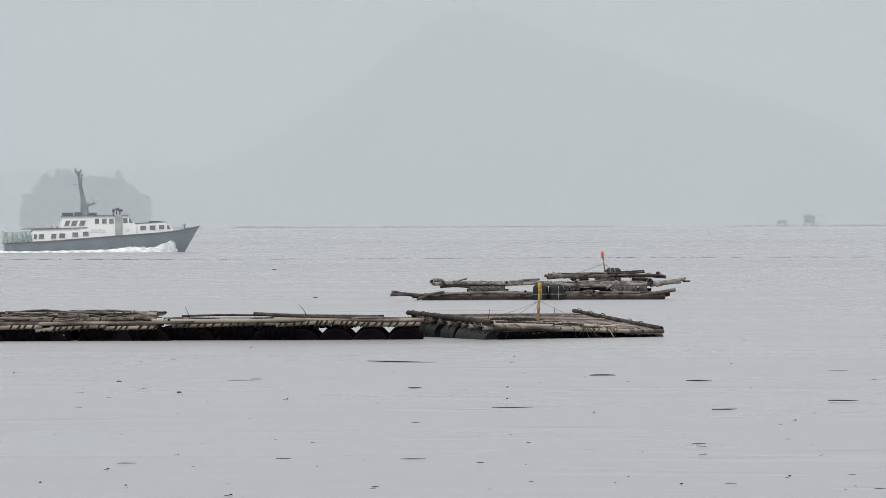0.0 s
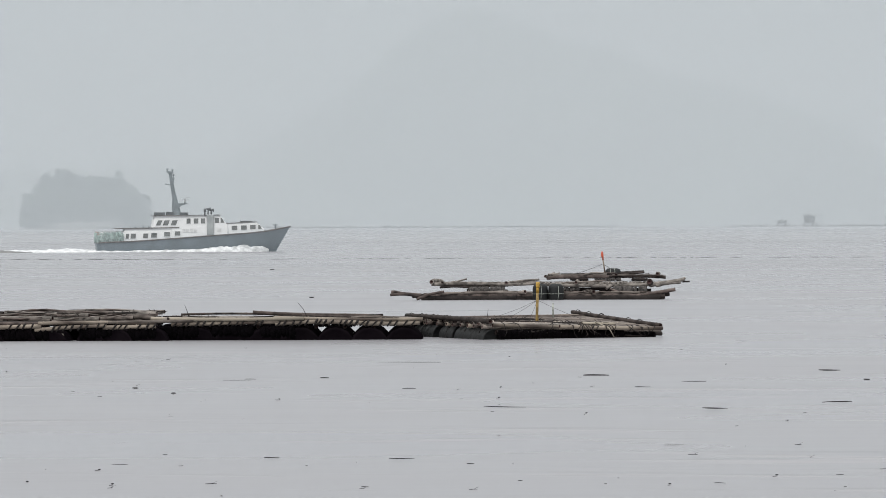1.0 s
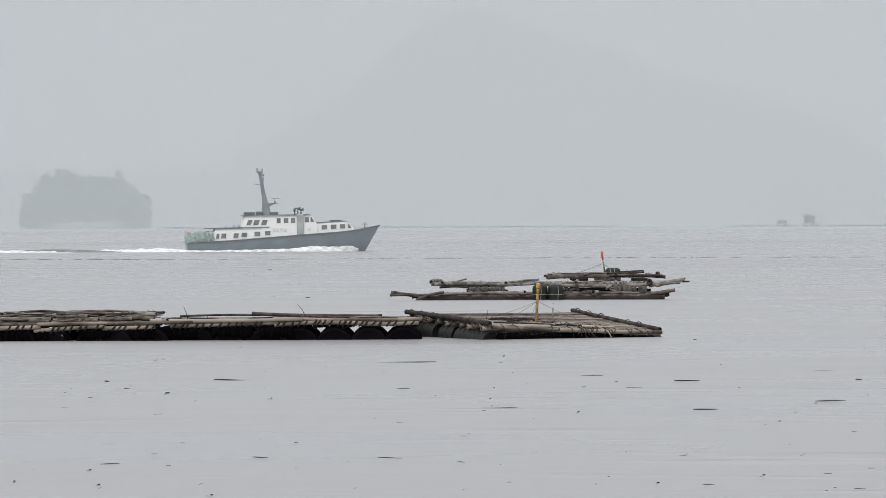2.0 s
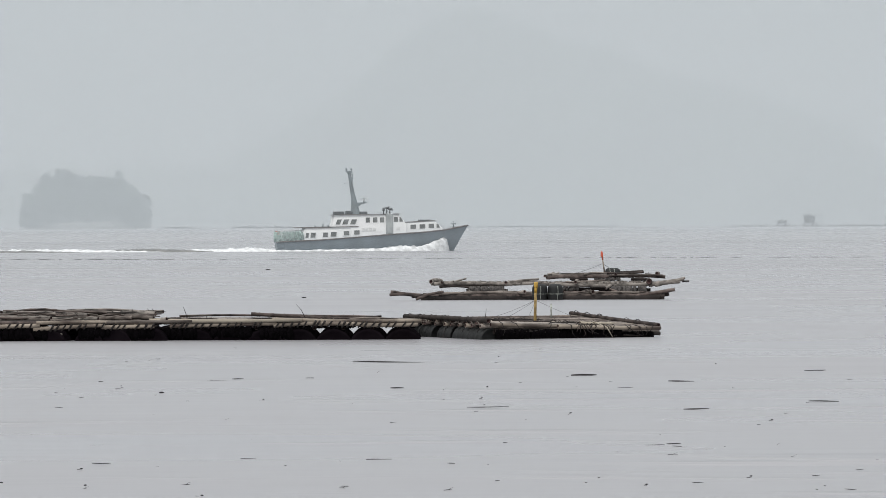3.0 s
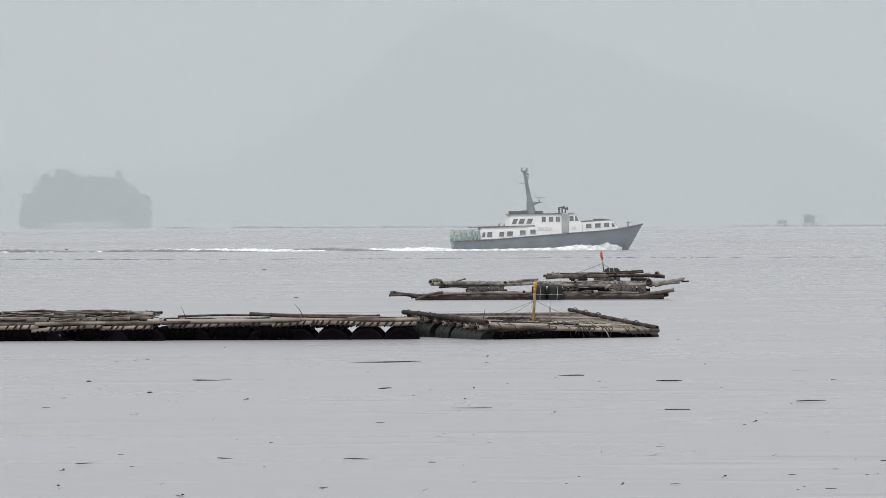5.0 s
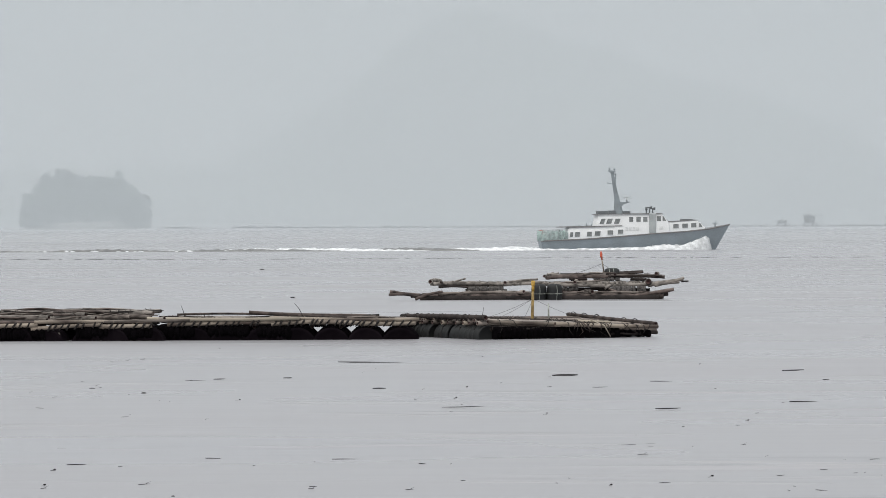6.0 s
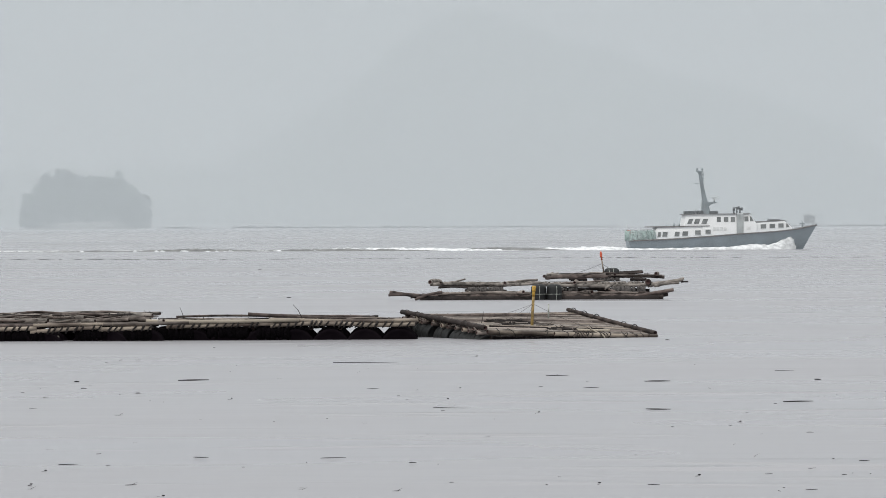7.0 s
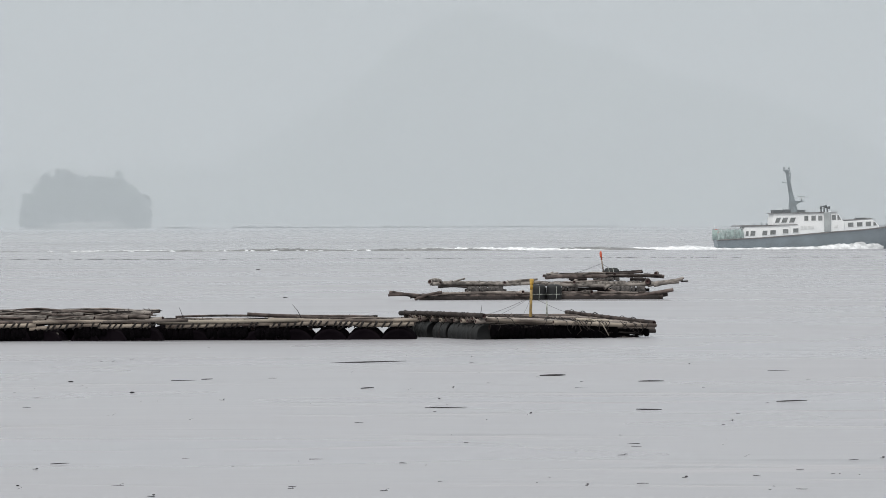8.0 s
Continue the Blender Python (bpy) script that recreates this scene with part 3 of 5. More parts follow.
    # broken poles below the front edge, coloured dark to stand in for its shade
    for k in range(9):
        x = RND.uniform(-2.6, 2.0)
        pole(raft, tw(x, -2.66 - RND.uniform(0, 0.12), RND.uniform(-0.36, -0.2)), tw(x + RND.uniform(0.5, 1.3), -2.72, RND.uniform(-0.36, -0.2)), RND.uniform(0.02, 0.035), BAMBOO_DARK, 0.05, "broken_pole")
    bm = bmesh.new()
    tube(bm, [tw(0.75, -2.5, 0.05), tw(0.98, -2.93, -0.10), tw(1.18, -2.96, -0.42)], [0.018, 0.020, 0.016], 6)
    part("hanging_cord", bm, BAMBOO_PALE, raft)
    bm = bmesh.new()
    tube(bm, [tw(0.15, -2.5, 0.05), tw(0.05, -2.93, -0.10), tw(-0.05, -2.95, -0.24)], [0.012, 0.014, 0.010], 6)
    part("hanging_cord", bm, BAMBOO_MID, raft)
    bm = bmesh.new()
    box(bm, (1.75, -2.80, 0.10), (2.20, -2.66, 0.18), 0.03, m=Matrix.Rotation(radians(3), 4, "Y"))
    part("float_scrap", bm, BAMBOO_GREY, raft, "worn grey block of foam")
    # marker pole, tan below and yellow above, with a fatter yellow head
    px, py = -0.35, -0.9
    bm = bmesh.new()
    tube(bm, [(px, py, 0.3), (px - 0.01, py, 0.8), (px, py, 1.42)], [0.048, 0.044, 0.042], 8)
    post = part("marker_pole", bm, TAN, raft, "upright bamboo pole with yellow top")
    bm = bmesh.new()
    tube(bm, [(px, py, 1.42), (px + 0.005, py, 1.68)], [0.044, 0.044], 8)
    tube(bm, [(px, py, 1.57), (px + 0.005, py, 1.60), (px + 0.005, py, 1.72), (px + 0.005, py, 1.74)], [0.048, 0.062, 0.062, 0.042], 8)
    part("yellow_band", bm, YELLOW, post)
    for q in ((-1.9, -1.5), (-1.2, -1.9), (1.2, -1.6), (0.7, 1.0), (-1.0, 0.9)):
        cord(raft, (px, py, 1.2), tw(q[0], q[1], -0.03), 0.0042, 0.04)
    bm = bmesh.new()
    tube(bm, [tw(1.15, 0.9, -0.1), tw(1.13, 0.9, 0.42)], [0.026, 0.022], 6)
    part("short_stake", bm, CORD, raft)
    bm = bmesh.new()
    tube(bm, [tw(-1.9, -0.6, -0.05), tw(-1.86, -0.6, 0.15), tw(-1.84, -0.6, 0.32)], [0.010, 0.008, 0.004], 5)
    part("whip_twig", bm, ROPE, raft)
    spots = [(RND.uniform(-1.6, -0.2), RND.uniform(-1.2, 0.6)) for _ in range(17)] + [(RND.uniform(-0.6, 0.9), RND.uniform(-2.5, -1.5)) for _ in range(14)]
    twigs(raft, [(*tw(x, y, -0.02), RND.uniform(0.4, 0.9)) for x, y in spots])
    return raft


def raft_middle():
    raft = thing("bamboo_raft", "long low bamboo raft with pale front pole on black floats", "raft", "bamboo rafts", m=MIDDLE_BASE)
    # origin at the front left corner; x to the right, y away
    pole(raft, (-0.3, 0.0, 0.56), (4.2, 0.02, 0.57), 0.062, BAMBOO_PALE, 0.03, "front_pole")
    pole(raft, (3.3, 0.14, 0.585), (7.7, 0.05, 0.55), 0.062, BAMBOO_TAN, 0.03, "front_pole")
    for a, b, z0, z1 in ((0.3, 3.45, 0.39, 0.46), (3.35, 4.75, 0.41, 0.47), (4.55, 6.05, 0.46, 0.43), (5.95, 7.6, 0.43, 0.44)):
        pole(raft, (a, 0.04, z0), (b, 0.03, z1), 0.070, BAMBOO_TAN, 0.02, "lower_pole")
        lashing(raft, (a, 0.04, z0), (b, 0.03, z1), 0.073, 0.21)
    for i in range(20):
        y = 0.25 + 3.8 * i / 19
        x0 = RND.uniform(-0.1, 0.3)
        pole(raft, (x0, y, 0.50), (7.45 + RND.uniform(-0.2, 0.25), y, 0.48), RND.uniform(0.06, 0.08), (BAMBOO, BAMBOO_MID, BAMBOO_GREY)[i % 3], 0.02, "deck_pole")
    for i in range(9):
        x = 0.3 + 0.85 * i
        pole(raft, (x, 0.12, 0.33), (x, 4.2, 0.33), 0.065, BAMBOO_DARK, 0.02, "bearer_pole")
    pole(raft, (2.6, 2.2, 0.70), (5.0, 2.1, 0.62), 0.062, BAMBOO_MID, 0.02, "loose_log")
    pole(raft, (4.1, 1.4, 0.62), (6.4, 1.5, 0.60), 0.045, BAMBOO_MID, 0.02, "loose_log")
    pole(raft, (0.4, 3.0, 0.62), (3.0, 3.2, 0.63), 0.035, BAMBOO_MID, 0.03, "loose_log")
    pole(raft, (4.4, 2.8, 0.62), (6.4, 2.9, 0.60), 0.035, BAMBOO_MID, 0.03, "loose_log")
    pole(raft, (5.9, 1.8, 0.59), (6.5, 1.8, 0.64), 0.035, BAMBOO_DARK, 0.01, "loose_log")
    for k in range(12):
        x, y = RND.uniform(0.4, 6.6), RND.uniform(0.3, 3.6)
        length = RND.uniform(0.6, 1.8)
        pole(raft, (x - length / 2, y + RND.uniform(-0.4, 0.4), 0.585), (x + length / 2, y, 0.575), RND.uniform(0.014, 0.03), (BAMBOO_DARK, BAMBOO, BAMBOO_DARK)[k % 3], 0.06, "thin_stick")
    # black bags added to deepen the shade below the lower poles
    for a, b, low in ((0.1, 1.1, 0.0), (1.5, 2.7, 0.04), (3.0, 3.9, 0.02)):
        hanging_net(raft, a, b, 0.04, 0.34, low, SHADE_FILL)
    # a thin black strip added as shade across the tops of the gaps
    hanging_net(raft, 3.9, 7.5, 0.12, 0.42, 0.37, SHADE_FILL)
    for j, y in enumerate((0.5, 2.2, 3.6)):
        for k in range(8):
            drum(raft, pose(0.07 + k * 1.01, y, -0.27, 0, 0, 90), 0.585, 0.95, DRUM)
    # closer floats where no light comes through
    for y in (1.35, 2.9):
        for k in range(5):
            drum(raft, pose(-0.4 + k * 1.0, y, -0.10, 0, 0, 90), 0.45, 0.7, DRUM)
    twigs(raft, [(1.0 + RND.uniform(0, 5), RND.uniform(0.4, 3.0), 0.58, RND.uniform(0.3, 0.8)) for _ in range(9)])
    bm = bmesh.new()
    tube(bm, [(4.3, 0.6, 0.55), (4.15, 0.6, 0.85), (4.0, 0.6, 1.02)], [0.012, 0.009, 0.005], 5)
    part("whip_twig", bm, ROPE, raft)
    bm = bmesh.new()
    tube(bm, [(0.75, 1.2, 0.55), (0.70, 1.2, 0.75), (0.62, 1.2, 0.95)], [0.012, 0.009, 0.005], 5)
    part("whip_twig", bm, ROPE, raft)
    return raft


def raft_left():
    raft = thing("bamboo_raft", "bamboo raft piled with loose weathered poles", "raft", "bamboo rafts", m=LEFT_BASE)
    # origin at the front right corner; x runs to the left as negative
    pole(raft, (-8.2, 0.0, 0.46), (-3.4, 0.0, 0.49), 0.065, BAMBOO_MID, 0.03, "front_pole")
    pole(raft, (-3.65, -0.05, 0.50), (-0.2, -0.03, 0.50), 0.056, BAMBOO_TAN, 0.03, "front_pole")
    pole(raft, (-1.6, -0.04, 0.52), (0.9, -0.02, 0.55), 0.05, BAMBOO, 0.02, "front_pole")
    for a, b, z0, z1 in ((-8.3, -5.4, 0.34, 0.40), (-5.5, -3.55, 0.37, 0.42), (-3.75, -1.65, 0.30, 0.43), (-1.75, -0.2, 0.37, 0.40)):
        pole(raft, (a, -0.02, z0), (b, -0.04, z1), 0.070, BAMBOO_TAN, 0.02, "lower_pole")
        lashing(raft, (a, -0.02, z0), (b, -0.04, z1), 0.074, 0.21)
    for i in range(18):
        y = 0.25 + 4.0 * i / 17
        pole(raft, (-8.3 + RND.uniform(-0.2, 0.2), y, 0.48), (-0.1 + RND.uniform(-0.3, 0.1), y, 0.50), RND.uniform(0.06, 0.08), (BAMBOO_DARK, BAMBOO)[i % 3 == 1], 0.02, "deck_pole")
    for i in range(9):
        x = -8.0 + 0.95 * i
        pole(raft, (x, 0.12, 0.33), (x, 4.2, 0.33), 0.065, BAMBOO_DARK, 0.02, "bearer_pole")
    stack = ((-5.9, -2.25, 1.2, 0.67, 0.100, BAMBOO_GREY), (-2.75, -0.28, 1.6, 0.73, 0.082, BAMBOO_GREY), (-1.75, -0.10, 2.3, 0.78, 0.066, BAMBOO_GREY),
             (-1.55, -0.26, 0.5, 0.61, 0.072, BAMBOO), (-0.62, 0.14, 0.3, 0.60, 0.068, BAMBOO_GREY), (-5.5, -3.3, 0.2, 0.57, 0.070, BAMBOO),
             (-3.2, -0.9, 0.8, 0.63, 0.070, BAMBOO), (-4.4, -1.6, 2.2, 0.75, 0.060, BAMBOO), (-2.4, -0.45, 2.0, 0.70, 0.060, BAMBOO),
             (-8.2, -5.2, 1.2, 0.69, 0.090, BAMBOO), (-8.6, -4.6, 0.5, 0.58, 0.080, BAMBOO), (-8.6, -4.9, 2.2, 0.75, 0.075, BAMBOO_MID),
             (-7.2, -3.6, 2.0, 0.70, 0.075, BAMBOO), (-8.4, -5.9, 2.9, 0.80, 0.085, BAMBOO_MID), (-3.1, -1.7, 2.9, 0.79, 0.030, BAMBOO_DARK),
             (-6.0, -3.3, 0.8, 0.62, 0.070, BAMBOO_GREY), (-8.5, -6.6, 0.9, 0.68, 0.080, BAMBOO_DARK), (-3.9, -1.9, 0.6, 0.61, 0.060, BAMBOO_GREY))
    for a, b, y, z, r, m in stack:
        pole(raft, (a, y + min(0.6 * (b - a), 1.6), z - RND.uniform(0, 0.03)), (b, y, z), 1.12 * r, m, 0.06, "piled_log", rough=0.12)
    pole(raft, (-6.9, 1.2, 0.83), (-5.9, 1.2, 0.80), 0.03, BAMBOO_PALE, 0.01, "piled_log")
    for k in range(26):
        x, y = RND.uniform(-8.2, -0.6), RND.uniform(0.2, 3.0)
        z = 0.60 + 0.07 * y
        length = RND.uniform(0.7, 2.2)
        pole(raft, (x - length / 2, y + RND.uniform(-0.4, 0.4), z + RND.uniform(-0.03, 0.05)), (min(x + length / 2, -0.1), y, z + RND.uniform(-0.03, 0.05)), RND.uniform(0.016, 0.036),
             (BAMBOO_MID, BAMBOO_MID, BAMBOO, BAMBOO_GREY, BAMBOO)[k % 5], 0.08, "thin_stick")
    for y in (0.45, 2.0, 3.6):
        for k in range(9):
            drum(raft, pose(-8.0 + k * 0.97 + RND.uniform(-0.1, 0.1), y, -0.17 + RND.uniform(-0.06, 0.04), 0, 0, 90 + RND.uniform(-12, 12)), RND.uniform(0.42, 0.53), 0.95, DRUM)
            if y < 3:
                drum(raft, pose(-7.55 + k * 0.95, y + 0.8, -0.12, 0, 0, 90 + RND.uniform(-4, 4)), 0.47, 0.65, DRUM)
    twigs(raft, [(-3.0 + RND.uniform(-2, 2.4), RND.uniform(0.6, 2.6), 0.78, RND.uniform(0.5, 1.1)) for _ in range(9)])
    twigs(raft, [(RND.uniform(-4.6, -0.4), RND.uniform(0.2, 1.8), 0.70, RND.uniform(0.25, 0.7)) for _ in range(16)], BAMBOO_MID)
    # black bags added between poles and drums, in place of shade
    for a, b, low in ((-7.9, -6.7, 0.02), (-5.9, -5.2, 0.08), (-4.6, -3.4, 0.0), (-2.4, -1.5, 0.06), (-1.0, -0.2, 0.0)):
        hanging_net(raft, a, b, 0.0, 0.36, low, SHADE_FILL)
    for x, w in ((-3.0, 0.10), (-0.65, 0.10), (-5.1, 0.1), (-6.4, 0.16), (-1.9, 0.07)):
        bm = bmesh.new()
        box(bm, (x, -0.02, 0.06), (x + w, 0.08, 0.20), 0.03)
        part("float_scrap", bm, BAMBOO_GREY, raft, "worn grey block of foam")
    return raft


# ---- far rafts ----
def log_parts(raft, rows, name="raft_log"):
    for p0, p1, r, m in rows:
        pole(raft, p0, p1, r, m, 0.07, name, rough=0.17)


def far_raft_front():
    raft = thing("bamboo_raft", "low raft of dark wet logs with two lashed drums", "raft", "far bamboo rafts", m=FAR1_BASE)
    # x in metres from the middle of the raft
    log_parts(raft, [
        ((-5.0, -0.1, 0.02), (5.5, -0.1, 0.03), 0.16, BAMBOO_DARK), ((-4.8, 0.05, 0.12), (5.7, 0.05, 0.12), 0.14, BAMBOO_MID), ((-4.4, 0.3, 0.14), (5.2, 0.3, 0.16), 0.13, BAMBOO_DARK),
        ((-4.9, 0.6, 0.16), (5.0, 0.7, 0.17), 0.12, BAMBOO_MID),
        ((-4.2, -0.05, 0.26), (-0.1, -0.02, 0.25), 0.065, BAMBOO), ((-2.4, 0.25, 0.31), (0.0, 0.2, 0.30), 0.045, BAMBOO_GREY),
        ((1.2, 0.0, 0.25), (5.2, 0.05, 0.27), 0.060, BAMBOO), ((1.3, 0.4, 0.31), (4.2, 0.4, 0.32), 0.050, BAMBOO_MID),
        ((-6.32, 0.15, 0.34), (-4.7, 0.0, 0.18), 0.085, BAMBOO_MID), ((-6.36, 0.0, 0.22), (-4.9, -0.1, 0.10), 0.060, BAMBOO_MID),
        ((-5.4, 0.05, 0.17), (-3.6, 0.05, 0.02), 0.100, BAMBOO_DARK), ((-5.2, -0.15, 0.02), (-4.0, -0.3, 0.35), 0.070, BAMBOO_MID),
        ((4.4, 0.0, 0.13), (6.15, -0.05, 0.42), 0.090, BAMBOO_MID), ((4.6, 0.2, 0.07), (5.9, 0.1, 0.22), 0.090, BAMBOO_DARK),
        ((-0.45, -0.35, 0.35), (-1.2, 1.0, 0.28), 0.085, BAMBOO), ((2.55, -0.3, 0.33), (2.1, 0.9, 0.28), 0.085, BAMBOO),
        ((-2.9, 0.3, 0.36), (-2.3, 1.1, 0.30), 0.060, BAMBOO_GREY), ((3.3, 0.4, 0.44), (4.0, 0.1, 0.25), 0.060, BAMBOO_MID)])
    twigs(raft, [(-4.4 + k * 0.9, 0.0, 0.31, RND.uniform(0.4, 0.9)) for k in range(11)], BAMBOO_MID)
    for k, x in enumerate((0.22, 0.90)):
        ob = drum(raft, pose(x, -0.35, 0.27, 0, 90, 12 * k), 0.335, 0.82, DRUM_GREEN, name="lashed_drum", shoulder=True)
        bm = bmesh.new()
        tube(bm, [(0.0 + 0.02, 0.348 * math.cos(2 * math.pi * q / 16), 0.348 * math.sin(2 * math.pi * q / 16)) for q in range(17)], 0.011, 5)
        tube(bm, [(-0.42, -0.05, 0.0), (-0.39, -0.2, 0.02), (-0.3, -0.335, 0.03), (-0.1, -0.35, 0.04), (0.2, -0.35, 0.02), (0.37, -0.27, 0.0)], 0.010, 5)
        part("drum_rope", bm, CORD, ob)
    return raft


def hanging_net(raft, x0, x1, y, top, bottom, mat=None):
    """Mesh bags hanging side by side under a pole; on the near rafts, black stand-ins for shade."""
    n = int((x1 - x0) / 0.105)
    for i in range(n):
        x = x0 + (x1 - x0) * (i + 0.5) / n + RND.uniform(-0.04, 0.04)
        low = bottom + RND.uniform(-0.05, 0.06)
        w = RND.uniform(0.07, 0.115)
        bm = bmesh.new()
        tube(bm, [(x, y, top), (x + RND.uniform(-0.03, 0.03), y, top * 0.65 + low * 0.35), (x, y, top * 0.25 + low * 0.75), (x, y, low)], [w * 0.7, w, w * 0.95, w * 0.6], 6)
        part("net_bag", bm, mat or NET, raft)


def far_raft_middle():
    raft = thing("bamboo_raft", "raft of dry grey poles crusted with shells", "raft", "far bamboo rafts", m=FAR2_BASE)
    rows = []
    # two decks of close-laid poles that meet at an angle, and a third that sags behind the drums
    for i in range(10):
        y = i * 0.27
        m = (BAMBOO_GREY, BAMBOO, BAMBOO_GREY)[i % 3]
        rows.append(((-6.05 + RND.uniform(0, 0.25), y, 0.42 + RND.uniform(-0.02, 0.02)), (-2.35 + RND.uniform(-0.1, 0.3), y, 0.37), 0.085, m))
        rows.append(((-2.6 + RND.uniform(-0.1, 0.2), y, 0.40), (-0.6 + RND.uniform(-0.3, 0.1), y, 0.46 + RND.uniform(-0.02, 0.02)), 0.080, m))
        rows.append(((-0.4 + RND.uniform(-0.3, 0.2), y, 0.38), (4.6 + RND.uniform(-0.3, 0.2), y, 0.36), 0.085, m))
    rows += [((-6.0, -0.25, 0.53), (-5.5, 2.4, 0.53), 0.105, BAMBOO_GREY), ((-5.48, -0.2, 0.50), (-4.9, 2.4, 0.50), 0.070, BAMBOO_GREY),
             ((-2.40, -0.25, 0.48), (-2.2, 2.2, 0.48), 0.090, BAMBOO_GREY), ((-2.2, 0.2, 0.50), (-0.8, 0.6, 0.62), 0.055, BAMBOO_GREY),
             ((-4.9, 0.5, 0.50), (-4.3, 0.9, 0.66), 0.050, BAMBOO_GREY), ((0.3, 0.0, 0.46), (2.4, 0.5, 0.56), 0.045, BAMBOO),
             ((0.95, -0.25, 0.48), (1.2, 2.2, 0.48), 0.085, BAMBOO), ((4.5, -0.25, 0.50), (4.6, 2.3, 0.5), 0.150, BAMBOO_MID),
             ((4.5, 0.1, 0.36), (6.2, 0.2, 0.62), 0.115, BAMBOO_GREY), ((4.8, -0.1, 0.30), (6.0, 0.1, 0.46), 0.080, BAMBOO_GREY),
             ((5.2, 0.5, 0.46), (6.25, 0.3, 0.68), 0.075, BAMBOO), ((6.1, 0.2, 0.50), (6.45, 0.2, 0.51), 0.045, BAMBOO_DARK),
             ((-4.3, 0.4, 0.10), (-2.3, 0.5, 0.08), 0.080, BAMBOO_MID), ((-0.2, 0.5, 0.12), (4.6, 0.5, 0.10), 0.090, BAMBOO_DARK),
             ((-5.6, -0.1, 0.27), (-4.2, -0.1, 0.25), 0.055, BAMBOO_DARK), ((2.4, -0.2, 0.20), (3.0, 0.1, 0.48), 0.080, BAMBOO_GREY)]
    log_parts(raft, rows)
    twigs(raft, [(-5.6 + k * 0.62, RND.uniform(0, 1.0), 0.50, RND.uniform(0.3, 0.8)) for k in range(17)], BAMBOO_GREY)
    hanging_net(raft, -4.25, -2.45, 0.0, 0.30, 0.02)
    hanging_net(raft, 2.75, 4.35, -0.1, 0.30, -0.02)
    hanging_net(raft, 0.4, 1.1, 0.1, 0.28, 0.05)
    for x in (-3.3, 0.3, 1.2, 2.6, 3.7):
        drum(raft, pose(x, 1.4, -0.06, 0, 0, 0), 0.25, 0.9, DRUM)
    bm = bmesh.new()
    for _ in range(240):
        x, y = RND.uniform(-6.0, 4.8), RND.uniform(-0.12, 2.0)
        sz = RND.uniform(0.02, 0.06)
        box(bm, (x, y, 0.40), (x + sz * 2, y + sz, 0.46 + sz), 0.0, m=None)
    tagged(part("shell_crust", bm, BAMBOO_GREY, raft), "", kind="stuff")
    return raft


